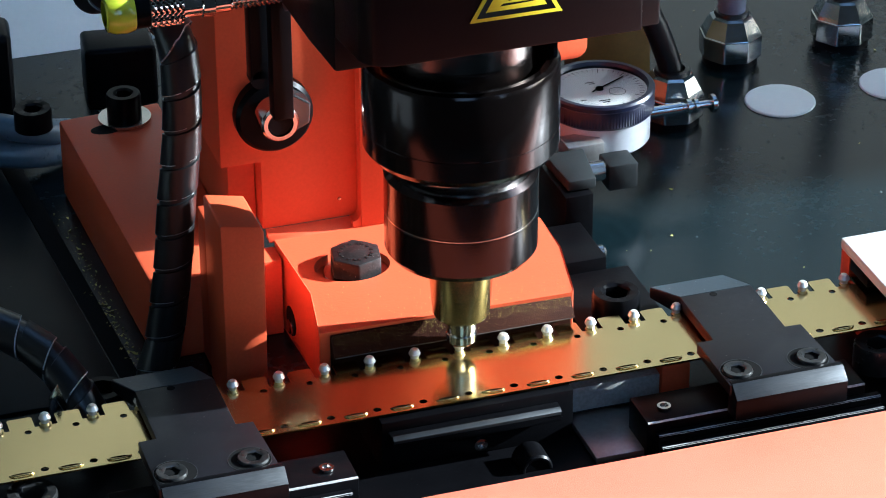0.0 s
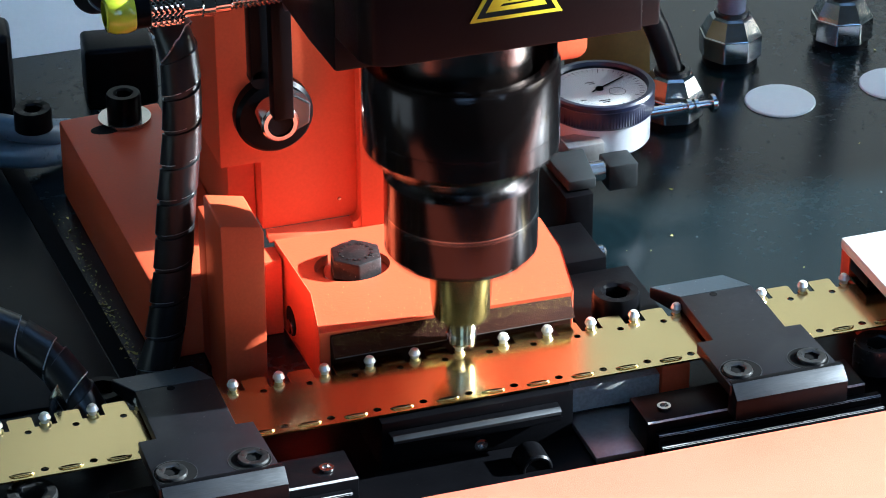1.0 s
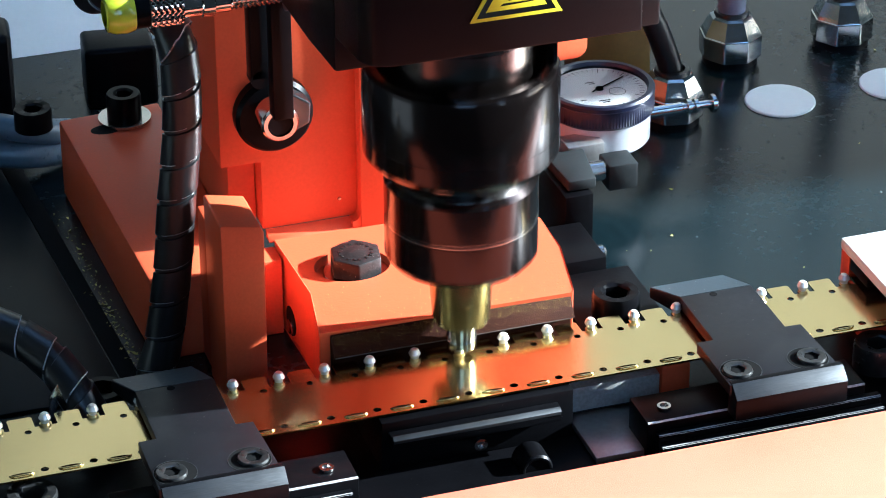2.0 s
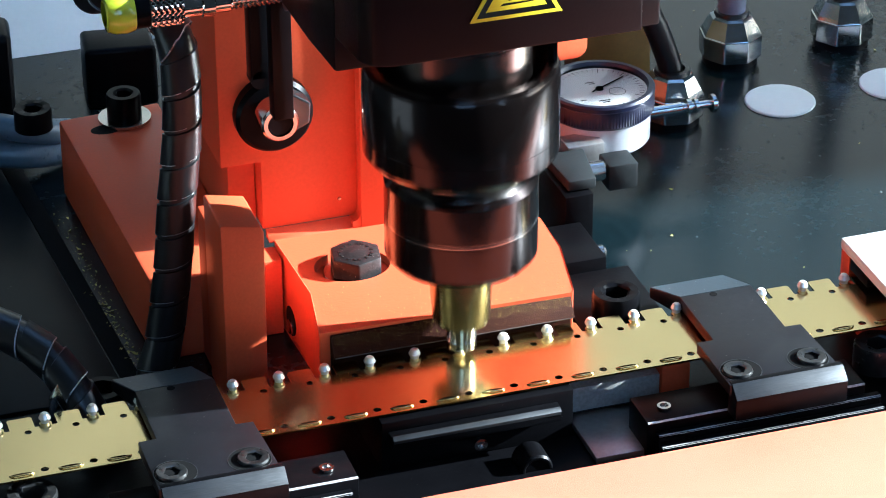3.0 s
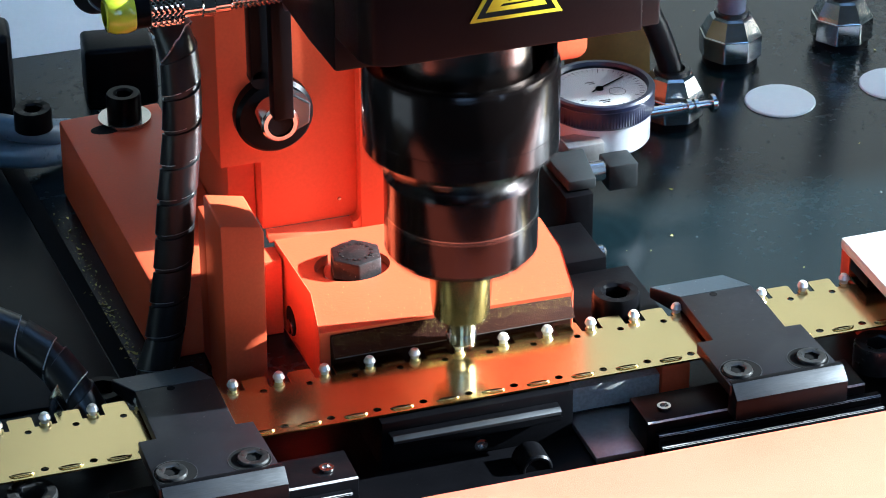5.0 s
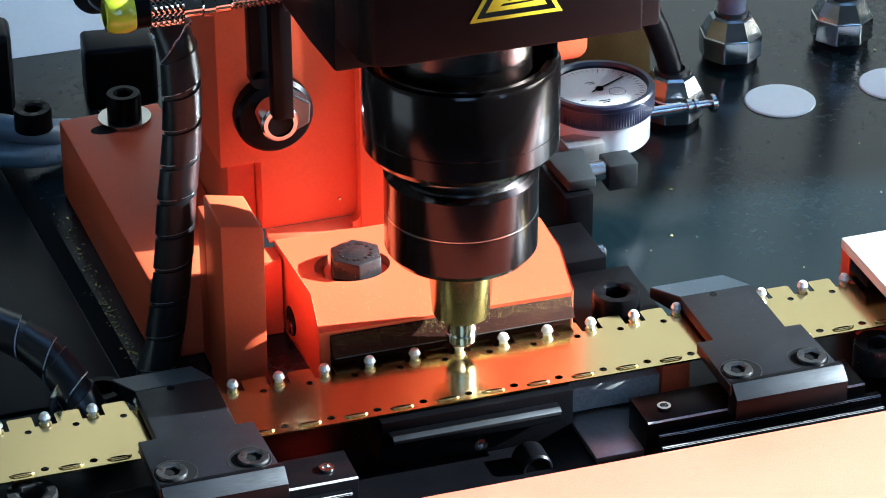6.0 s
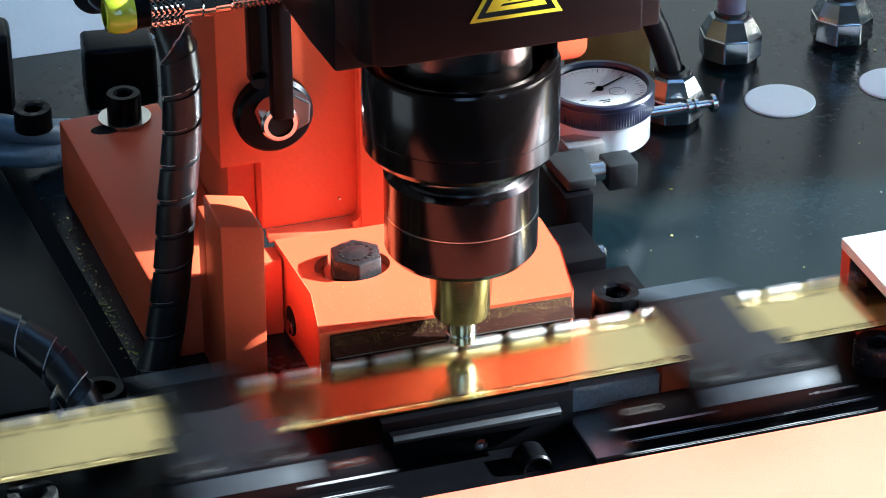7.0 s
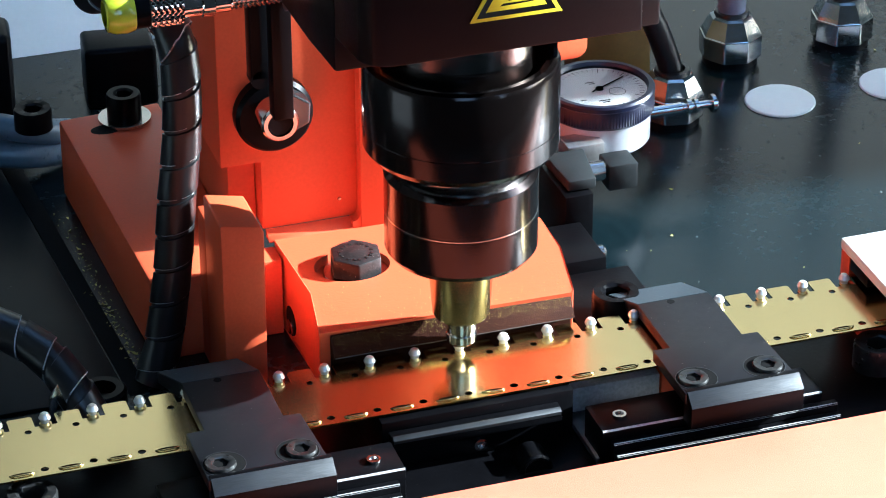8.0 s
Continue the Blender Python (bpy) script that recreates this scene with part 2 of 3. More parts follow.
# east openings are added to shape the sun: one beside the machine and one in the corner, which washes the north wall
east = box(2600, 2800, -2200, -1500, -900, 5200, 0)
box(2600, 2800, -1500, -140, -900, 300, 0, bm=east)
box(2600, 2800, -1500, -140, 2600, 5200, 0, bm=east)
box(2600, 2800, -140, 2340, -900, 5200, 0, bm=east)
box(2600, 2800, 2340, 2570, -900, 1100, 0, bm=east)
box(2600, 2800, 2340, 2570, 3600, 5200, 0, bm=east)
box(2600, 2800, 2570, 2800, -900, 5200, 0, bm=east)
wall_east = part("wall_east", east, WALLPAINT)
tagged(wall_east, "added unseen grey wall, two openings placed to shape the sunlight", "wall", kind="structure")
# south openings added out of view for light on the front faces
south = box(-3000, -900, -2200, -2000, -900, 5200, 0)
box(-900, -100, -2200, -2000, -900, 600, 0, bm=south)
box(-900, -100, -2200, -2000, 2000, 5200, 0, bm=south)
box(-100, 993, -2200, -2000, -900, 5200, 0, bm=south)
box(993, 1274, -2200, -2000, -900, 300, 0, bm=south)
box(993, 1274, -2200, -2000, 5000, 5200, 0, bm=south)
box(1274, 2600, -2200, -2000, -900, 5200, 0, bm=south)
wall_south = part("wall_south", south, DARKWALL)
tagged(wall_south, "added unseen dark grey wall, two openings placed for front light", "wall", kind="structure")
# unseen ceiling; its openings set how much sky falls from above
roof = box(-3200, 2800, -2200, -1500, 5200, 5400, 0)
box(-3200, 2800, -800, 700, 5200, 5400, 0, bm=roof)
box(-3200, -700, -1500, -800, 5200, 5400, 0, bm=roof)
box(2400, 2800, -1500, -800, 5200, 5400, 0, bm=roof)
box(-3200, 2800, 2500, 2800, 5200, 5400, 0, bm=roof)
box(-3200, -700, 700, 2500, 5200, 5400, 0, bm=roof)
box(2400, 2800, 700, 2500, 5200, 5400, 0, bm=roof)
ceiling = part("ceiling", roof, WALLPAINT)
tagged(ceiling, "added unseen grey ceiling, two openings placed to meter sky light", "ceiling", kind="structure")

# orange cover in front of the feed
cover = thing("front_cover", "powder-coated flat cover plate, its orange-red lightened for the sun", "cover plate", at=(0, 0, -8))
part("plate", box(-260, 400, -128, -62.9, -4, 0, 0.6), SUNLIT_RED, cover)
part("skirt", box(-260, 400, -127.6, -67, -11.9, -4.2, 0.4), SUNLIT_RED, cover)


# ---- red machine frame ----
def build_frame():
    f = thing("machine_frame", "orange-red painted steel frame of the welding station", "machine frame")
    # base block with an oval counterbore for the bolt
    outline = [(-44.3, 9.5), (41, 8.5), (42.2, 11), (47.7, 38.4), (47.7, 59.4), (36, 73), (-41.7, 73), (-40.0, 34.7)]
    oval = [(-21.8 + 12.8 * math.cos(2 * math.pi * i / 40), 48.6 + 10.4 * math.sin(2 * math.pi * i / 40)) for i in range(40)]
    bm = bmesh.new()
    es = []
    for loop in (outline, oval):
        vs = [bm.verts.new((x, y, 10)) for x, y in loop]
        es += [bm.edges.new((vs[i], vs[(i + 1) % len(vs)])) for i in range(len(vs))]
    bmesh.ops.triangle_fill(bm, edges=es, use_beauty=True)
    for loop, depth in ((outline, -20), (oval, 6.6)):
        hi = [bm.verts.new((x, y, 10)) for x, y in loop]
        lo = [bm.verts.new((x, y, depth)) for x, y in loop]
        for i in range(len(loop)):
            j = (i + 1) % len(loop)
            bm.faces.new((hi[i], hi[j], lo[j], lo[i]))
        bm.faces.new(lo)
    bmesh.ops.remove_doubles(bm, verts=bm.verts, dist=0.001)
    rim = [e for e in bm.edges if all(abs(v.co.z - 10) < 0.01 for v in e.verts) and e.calc_face_angle(0) > 1.0 and all(abs(v.co.x + 21.8) > 14 or v.co.y < 37 or v.co.y > 60 for v in e.verts)]
    bmesh.ops.bevel(bm, geom=rim, offset=0.25, segments=1, affect='EDGES')
    part("base", bm, RED, f, "sunlit orange-red base block")
    part("fillet", profile_x([(72.6, 9.4), (77.4, 9.4), (77.4, 12.4), (77, 12.4), (75.5, 11.6)], -43.5, -12.5, 0.3), RED, f)
    part("upright", profile_y([(-58, 37.5), (-44.4, 37.5), (-44.4, 12.1), (2, 12.1), (2, 190), (-58, 190)], 77.5, 164.8, 0.8), RED, f, "tall upright plate with a notched lower corner")
    part("front_plate", profile_y([(-11.4, 94), (-11.4, 10.1), (36, 10.1), (36, 94)], 72.2, 77.3, 0.4), RED, f, "sunlit front plate stepping out beside the upright")
    web = [(-11.5, 10.1), (-11.5, 15.2)] + [(-14.2 + 2.7 * math.cos(a), 15.2 - 2.7 * math.sin(a)) for a in [math.pi / 2 * i / 6 for i in range(1, 7)]] + [(-14.2, 10.1)]
    wing = [(2.3, 188), (2.3, 48.0), (74.2, 48.0)] + [(74.2 + 4.5 * math.sin(a), 52.5 - 4.5 * math.cos(a)) for a in (0.3, 0.6, 0.9, 1.2, 1.57)] + [(78.7, 188)]
    part("rear_wing", profile_y(wing, 98, 104, 0.4), RED, f, "red plate with a rounded lower corner behind the head")
    part("corner_weld", profile_y(web, 72.6, 77.3, 0), RED, f, "rounded weld in the corner of the plates")
    part("seam_pin", lathe([(0, 0), (0.7, 0), (0.5, 0.5), (0, 0.6)], seg=12, turn=Matrix.Translation((-17.5, 77.5, 19.5)) @ Matrix.Rotation(radians(90), 4, 'X')), BRIGHT, f)
    part("anvil_bar", profile_x([(9.2, 9.2), (9.2, -12), (8.2, -12), (8.2, 2.2), (5.0, 2.4), (4.7, 3.0), (8.7, 9.1)], -41.0, 40.5, 0.25), DUSTY, f, "dark steel bar dusted with copper grains")
    part("bar_edge", profile_x([(4.62, 2.9), (4.72, 2.62), (5.2, 2.32), (5.0, 2.62), (4.8, 3.05)], -40.5, 40, 0), WORN_DARK, f, "worn lower edge of the dusty bar")
    part("rib", profile_y([(-72, -20), (-58.6, -20), (-58, 43), (-59, 45), (-71.5, 47.5), (-72, 47)], 22, 44, 0.5), RED, f, "short red rib beside the base")
    # added filler: closes a gap and keeps sun off the side plate
    part("web", box(-71, -58.8, 44.3, 58.2, -19.8, 36, 0.6), RED, f, "low red filler added behind the rib to block sun")
    part("rear_web", box(-54.2, -44.8, 84, 160, -19.8, 37.2, 0.3), RED, f, "shaded red web under the notch of the upright")
    part("side_plate", prism([(-87.6, 57.5), (-54.5, 58.5), (-54.5, 186), (-92.0, 183)], -20, 10, 0.9), RED, f, "red side plate carrying a cap screw")
    # slot and side bore are flat black pieces, their inner shade painted
    part("slot", prism([(-77.5 + 5.5 * math.cos(a), 170.5 + 3.6 * math.sin(a)) for a in [math.pi * i / 10 for i in range(20)]], 9.9, 10.08, 0), INK_AND_HOLE, f, "flat black patch painted for the shaded end of a slotted hole")
    part("side_bore", lathe([(0, 0), (5.2, 0), (5.2, 0.5), (4.9, 0.6), (0, 0.6)], seg=28, turn=Matrix.Translation((-40.7, 57, -12.5)) @ Matrix.Rotation(radians(-90), 4, 'Y')), INK_AND_HOLE, f, "black disc painted for the shaded screw bore in the base")
    part("side_screw", lathe([(0, 0), (2.6, 0), (2.6, 1.0), (2.0, 1.4), (0, 1.4)], seg=20, turn=Matrix.Translation((-41.0, 56, -14)) @ Matrix.Rotation(radians(-90), 4, 'Y')), BRIGHT, f, "small bright screw in the bore")
    part("tie_plate", box(-58.4, -42.2, 62, 72, -19.8, 8.5, 0.4), RED, f, "low red plate between the rib and the base")
    return f


build_frame()


# ---- welding head ----
def build_head():
    h = thing("welding_head", "turned dark steel welding head with bronze nozzle", "welding head")
    part("neck", lathe([(0, 96), (22.6, 96), (22.6, 110), (22.9, 110.4), (22.9, 118), (22.6, 118.4), (22.6, 135), (0, 135)]), NECK, h, "turned brownish steel neck")
    part("collar", lathe([(23.6, 99), (24.6, 104.2), (26.2, 106.4), (28.4, 106.8), (29.8, 106.2), (30.5, 104.8), (30.5, 85.0), (30.34, 84.85), (30.34, 84.55), (30.5, 84.4), (30.5, 78), (28.9, 75.8), (20, 75.8)], seg=96), TURNED, h)
    shield = bmesh.new()
    arc = [radians(-22 + 98 * i / 16) for i in range(17)]
    ring = [[shield.verts.new((r * math.cos(a), r * math.sin(a), z)) for a in arc] for r, z in ((29.4, 106), (29.4, 112.6), (26.4, 112.6), (26.4, 106))]
    for p, q in zip(ring, ring[1:] + ring[:1]):
        for i in range(16):
            shield.faces.new((p[i], p[i + 1], q[i + 1], q[i]))
    shield.faces.new([r[0] for r in ring])
    shield.faces.new([r[-1] for r in ring][::-1])
    part("rear_lip", shield, TURNED, h, "raised dark lip round the back of the collar")
    part("throat", lathe([(0, 77), (20.2, 77), (20.2, 73), (19.4, 72), (19.4, 66.5), (0, 66.5)]), BRIGHT, h, "bright throat between the two rings")
    part("lower_body", lathe([(18.5, 67.4), (20.0, 68.3), (22.4, 68.6), (24.1, 66.8), (24.1, 54.4), (23.85, 54.2), (23.85, 53.6), (24.1, 53.4), (24.1, 41.4), (22.6, 39.3), (0, 39.3)], seg=96), TURNED, h)
    part("groove_ring", lathe([(23.8, 54.25), (24.16, 54.1), (24.16, 53.75), (23.8, 53.6)], seg=96), BRIGHT, h, "bright scribed line round the body")
    part("nozzle", lathe([(0, 39.4), (10.9, 39.4), (9.2, 16.2), (8.6, 15.0), (7.6, 14.7), (0, 14.7)]), NOZZLE, h, "tapered bronze-coloured nozzle")
    part("electrode", lathe([(0, 15), (4.9, 15), (4.9, 9.6), (4.5, 9.2), (4.5, 8.6), (4.9, 8.2), (4.9, 5.6), (3.9, 4.4), (0, 4.4)], seg=40), CHROME, h, "bright electrode tip")
    return h


head = build_head()


def build_housing():
    h = thing("head_housing", "dark brown-black housing above the welding head", "housing", at=(0, 0, 113.7))
    z = 113.7
    body = [(-34, -40), (43, -40), (43, -15.2), (-44, -15.2), (-42, -34), (-39, -38.5)]
    part("body", prism(body, 125.5 - z, 230 - z, 0.8), HOUSING, h)
    part("rear_plate", prism([(-44, -15), (59, -15), (59, 3), (30, 3), (30, 40), (-46, 40), (-45.5, 9)], 0, 27, 1.2), HOUSING, h, "wider dark plate behind the housing")
    sign = part("warning_sign", profile_y([(-10.6, 136 - z), (17.7, 136.1 - z), (3.5, 161 - z)], -40.45, -40.05, 0.05), YELLOW, h, "yellow triangular warning sticker")
    ring = bmesh.new()
    c = Vector((3.53, 144.37 - z))
    tri = [Vector((-10.6, 136 - z)), Vector((17.7, 136.1 - z)), Vector((3.5, 161 - z))]
    o = [c + (v - c) * 0.86 for v in tri]
    i = [c + (v - c) * 0.66 for v in tri]
    for k in range(3):
        q = [o[k], o[(k + 1) % 3], i[(k + 1) % 3], i[k]]
        ring.faces.new([ring.verts.new((v.x, -40.5, v.y)) for v in q])
    part("border", ring, INK_AND_HOLE, sign, "black border of the sticker", smooth=False)
    sym = bmesh.new()
    for x0, x1, z0, z1 in ((-1.5, 9.5, 140.2, 141.0), (1, 7.5, 141.6, 143.2), (2.5, 5, 143.4, 147)):
        sym.faces.new([sym.verts.new(v) for v in ((x0, -40.5, z0 - z), (x1, -40.5, z0 + 0.4 - z), (x1 - 1, -40.5, z1 - z), (x0 + 1, -40.5, z1 - z))])
    part("symbol", sym, INK_AND_HOLE, sign, "black warning symbol", smooth=False)
    return h


build_housing()

# ---- contact strip ----
PITCH = 15.0


def build_strip(first, last):
    s = thing("contact_strip", "thin punched brass strip carrying a row of silver contacts", "brass strip", at=(0, 0, 0))
    # one pitch of the outline: tongue under the contact, slots, tab
    def circle(cx, cy, rx, ry, n=14):
        return [(cx + rx * math.cos(2 * math.pi * i / n), cy + ry * math.sin(2 * math.pi * i / n)) for i in range(n)]
    outer = [(-7.5, -27.2), (7.5, -27.2), (7.5, 6.4), (4.2, 6.4), (3.6, 5.8), (3.6, 0.2), (1.9, 0.2), (1.9, 2.2), (-1.9, 2.2), (-1.9, 0.2), (-3.6, 0.2), (-3.6, 5.8), (-4.2, 6.4), (-7.5, 6.4)]
    holes = [circle(-5.4, -23.8, 1.3, 1.2), circle(-6.15, -2.1, 1.15, 1.15), circle(2.3, -24.5, 3.6, 0.85)]
    bm = bmesh.new()
    es = []
    for loop in [outer, *holes]:
        vs = [bm.verts.new((x, y, 0)) for x, y in loop]
        es += [bm.edges.new((vs[i], vs[(i + 1) % len(vs)])) for i in range(len(vs))]
    bmesh.ops.triangle_fill(bm, edges=es, use_beauty=True, use_dissolve=False)
    bm.verts.index_update()
    co = [(v.co.x, v.co.y) for v in bm.verts]
    tris = [[v.index for v in f.verts] for f in bm.faces]
    rim = [[v.index for v in e.verts] for e in bm.edges if len(e.link_faces) == 1 and not all(abs(abs(v.co.x) - 7.5) < 1e-4 for v in e.verts)]
    bm.free()
    verts, faces = [], []
    n = len(co)
    for k in range(first, last + 1):
        o = len(verts)
        verts += [((x + k * PITCH) * MM, y * MM, 0) for x, y in co] + [((x + k * PITCH) * MM, y * MM, -0.6 * MM) for x, y in co]
        faces += [[o + i for i in t] for t in tris] + [[o + n + i for i in t[::-1]] for t in tris]
        faces += [[o + a, o + b, o + n + b, o + n + a] for a, b in rim]
    me = bpy.data.meshes.new("band")
    me.from_pydata(verts, [], faces)
    me.materials.append(BRASS)
    bmn = bmesh.new()
    bmn.from_mesh(me)
    bmesh.ops.remove_doubles(bmn, verts=bmn.verts, dist=1e-6)
    bmesh.ops.recalc_face_normals(bmn, faces=bmn.faces)
    bmn.to_mesh(me)
    bmn.free()
    band = new("band", me)
    band.parent = s
    # raised lips beside the long slots
    hook = [Vector((x, y, z)) for x, y, z in ((-3.7, 1.0, 0.05), (-3.3, 0.4, 0.25), (-2.6, 0.0, 0.35), (-1.2, -0.1, 0.38), (1.2, -0.1, 0.38), (2.6, 0.0, 0.35), (3.3, 0.4, 0.25), (3.7, 1.0, 0.05))]
    lip = part("lip", tube(hook, 0.27, seg=8), BRASS, s)
    tip = part("contact", lathe([(0, -0.1), (1.3, -0.1), (1.45, 1.0), (1.9, 1.3), (1.95, 1.7), (1.65, 2.1), (1.5, 2.7), (1.0, 3.2), (0, 3.35)], seg=14), SILVER, s, "domed silver contact rivet")
    for k in range(first, last + 1):
        m = pose(k * PITCH * MM, 0.0022, 0, 0, 0, (k * 47) % 90)
        ml = pose((k * PITCH + 2.4) * MM, -0.0255, 0)
        if k == first:
            tip.matrix_basis, lip.matrix_basis = m, ml
        else:
            tagged(share("contact", tip.data, m, s), "domed silver contact rivet")
            share("lip", lip.data, ml, s)
    return s


strip = build_strip(-46, 14)


# ---- grippers ----
def build_gripper(x, mirror, label):
    g = thing("feed_gripper", label, "gripper", "strip feed grippers", at=(x, 0, 0))
    jaw = bmesh.new()
    outline = [(-12.6, 2.5), (-12.6, -25.6), (-18.2, -25.6), (-18.2, -53), (19.2, -53), (18, -25.4), (12.6, -25.2), (12.6, 2.5)]
    lo = [jaw.verts.new((a, b, 1.0)) for a, b in outline]
    hi = [jaw.verts.new((a, b, 5.0)) for a, b in outline]
    bl, br = jaw.verts.new((-17.0, 18.3, 0.8)), jaw.verts.new((9.2, 18.3, 0.8))
    bl2, br2 = jaw.verts.new((-17.0, 18.3, -3.1)), jaw.verts.new((9.2, 18.3, -3.1))
    pl, pr = jaw.verts.new((-12.6, 8, -3.5)), jaw.verts.new((12.6, 8, -3.5))
    k = len(outline)
    jaw.faces.new(hi)
    jaw.faces.new(lo[::-1])
    for i in range(k - 1):
        jaw.faces.new((lo[i], lo[i + 1], hi[i + 1], hi[i]))
    jaw.faces.new((hi[7], hi[0], bl, br))
    jaw.faces.new((br, bl, bl2, br2))
    jaw.faces.new((bl2, pl, pr, br2))
    jaw.faces.new((pl, lo[0], lo[7], pr))
    jaw.faces.new((hi[0], lo[0], pl, bl2, bl))
    jaw.faces.new((lo[7], hi[7], br, br2, pr))
    bmesh.ops.recalc_face_normals(jaw, faces=jaw.faces)
    bevel(jaw, 0.35)
    part("jaw", jaw, CLAMP, g, "blackened steel clamping jaw")
    # thin lighter plate: the facet's sky reflection, put into its colour
    fc = bmesh.new()
    top = [(-12.4, 2.7, 4.98), (12.3, 2.7, 4.98), (9.1, 18.0, 0.92), (-16.6, 18.0, 0.92)]
    va = [fc.verts.new((x_, y_ + 0.05, z_ + 0.12)) for x_, y_, z_ in top]
    vb = [fc.verts.new((x_, y_, z_ - 0.2)) for x_, y_, z_ in top]
    fc.faces.new(va)
    fc.faces.new(vb[::-1])
    for i in range(4):
        fc.faces.new((va[i], vb[i], vb[(i + 1) % 4], va[(i + 1) % 4]))
    part("rear_facet", fc, FACET_SHEEN, g, "sloping facet with its blue-grey sky reflection put into the colour")
    part("nose_bar", profile_x([(-50.5, -6), (-50.5, 5.2), (-52.8, 5.2), (-57.2, 1.6), (-57.2, -6)], -17.6, 20.4, 0.3), BLACK, g)
    part("ground_edge", profile_x([(-52.9, 5.35), (-52.6, 5.1), (-57.0, 1.4), (-57.3, 1.65)], -17.4, 20.2, 0.05), GROUND_EDGE, g, "bright ground bevel on the bar")
    def mx(a, b):
        return (-b, -a) if mirror else (a, b)
    part("slide", box(*mx(-44.2, 30.2), -50, -34, -18.7, -5.6, 0.4), BLACK, g)
    part("ledge", box(*mx(-41.5, 34.5), -53, -50.2, -18.7, -9.0, 0.3), BLACK, g)
    part("lower_ledge", box(*mx(-41.5, 34.5), -56, -53.2, -18.7, -11.6, 0.3), BLACK, g)
    for yy, zz, e0, e1 in ((-50, -5.6, -44, 30), (-53, -9.0, -41.3, 34.3), (-56, -11.6, -41.3, 34.3)):
        part("worn_edge", profile_x([(yy - 0.06, zz - 0.45), (yy + 0.05, zz - 0.5), (yy + 0.55, zz - 0.05), (yy + 0.5, zz + 0.06), (yy + 0.15, zz - 0.05)], *mx(e0, e1), 0), WORN, g, "bright worn edge")
    part("pad", box(-12, 12, -30, 6, -5.2, -0.8, 0.3), BLACK, g)
    # black seat discs paint the shade inside the counterbores, nothing is cut
    for sx in (-12.6, 12.6):
        part("seat", lathe([(0, 4.9), (6.6, 4.9), (6.6, 5.06), (0, 5.06)], sx * 0.91, -45.7, seg=32), INK_AND_HOLE, g)
        part("bore_rim", lathe([(6.5, 5.0), (6.5, 5.1), (6.75, 5.1), (6.75, 5.0)], sx * 0.91, -45.7, seg=36), GROUND_EDGE, g)
    part("grub_screw", lathe([(0, -5.4), (2.2, -5.4), (2.2, -4.6), (1.4, -4.6), (1.2, -5.3), (0, -5.3)], *((36 if mirror else -36), -43), seg=20), BRIGHT, g, "small bright grub screw")
    # flat black disc paints the shaded inside of a pin hole
    part("pin_hole", lathe([(0, 5.02), (1.3, 5.02), (1.3, 5.06), (0, 5.06)], -1.5, 1.0, seg=16), INK_AND_HOLE, g)
    for sx in (-12.6, 12.6):
        s = socket_screw("", (0, 0, 0), 4.9, 4.4, 2.6, material=SCREW)
        for c in list(s.children):
            c.name = "screw"
            c.parent = g
            c.location = Vector((sx, -45.7, 1.6)) * MM
            tagged(c, "black socket cap screw")
        bpy.data.objects.remove(s)
    return g


GRIP_R, GRIP_L = 88.9, -93.6
gripper_out = build_gripper(GRIP_R, False, "black steel gripper clamping the welded brass strip")
gripper_in = build_gripper(GRIP_L, True, "black steel gripper clamping the incoming brass strip in shade")

# ---- under the strip ----
anvil = thing("anvil_block", "black steel anvil block under the brass strip", "anvil", at=(0, 0, -20))
part("body", box(-36, 27.4, -30, 2.5, -0, 18.6, 0.5), BLACK, anvil)
part("ledge", profile_x([(-30.2, 11), (-35, 11), (-35, 14.6), (-33.6, 15.4), (-30.2, 15.4)], -34, 21.8, 0.35), BLACK, anvil, "worn ledge with a bright edge")
part("plug", lathe([(0, 0), (2.2, 0), (2.2, 1), (1.3, 1.2), (1.2, 0.2), (0, 0.2)], seg=20, turn=Matrix.Translation((-3.7, -30, 4.8)) @ Matrix.Rotation(radians(90), 4, 'X')), BRIGHT, anvil)
part("edge", profile_x([(-35.05, 13.6), (-35.2, 13.6), (-35.2, 14.7), (-33.6, 15.6), (-33.5, 15.42)], -33.5, 21.4, 0.05), GROUND_EDGE, anvil, "worn bright edge")
part("roller", lathe([(0, 0), (5.4, 0), (5.4, 8.4), (4.8, 9.2), (4.2, 9.2), (3.8, 8.8), (0, 8.8)], seg=32, turn=Matrix.Translation((9.8, -36.5, 1.4)) @ Matrix.Rotation(radians(90), 4, 'X')), BLACK, anvil, "black round roller end")
# added black sheet that keeps the table dark below the strip
bed = thing("feed_underlay", "black sheet added to darken the table under the feed", "bed plate", at=(0, 0, -20))
part("plate", box(-220, 260, -49.5, 2.3, 0, 1.2, 0.3), BLACK, bed)
part("front_strip", box(-220, 260, -63, -49.7, 0, 1.25, 0.3), BLACK, bed, "narrow black strip along the cover")
rail = thing("guide_rail", "grey machined steel rail beside the anvil block", "rail", at=(0, 0, -20))
part("upper", box(30.2, 60, -22, 0, 4.4, 13.4, 0.5), DULL, rail, "dull grey machined upper bar")
part("web", box(30.2, 60, -20.5, 0, 0.9, 4.3, 0.3), BLACK, rail)
part("lower", box(28.6, 60, -48, -20.6, 1.3, 3.6, 0.4), ALU, rail, "bright machined foot of the rail")
stop = part("red_stop", box(0, 10, -22, -6, -20, -4.6, 0.6), RED)
stop.location.x = 0.0605
tagged(stop, "small red painted stop block under the strip", "stop block")

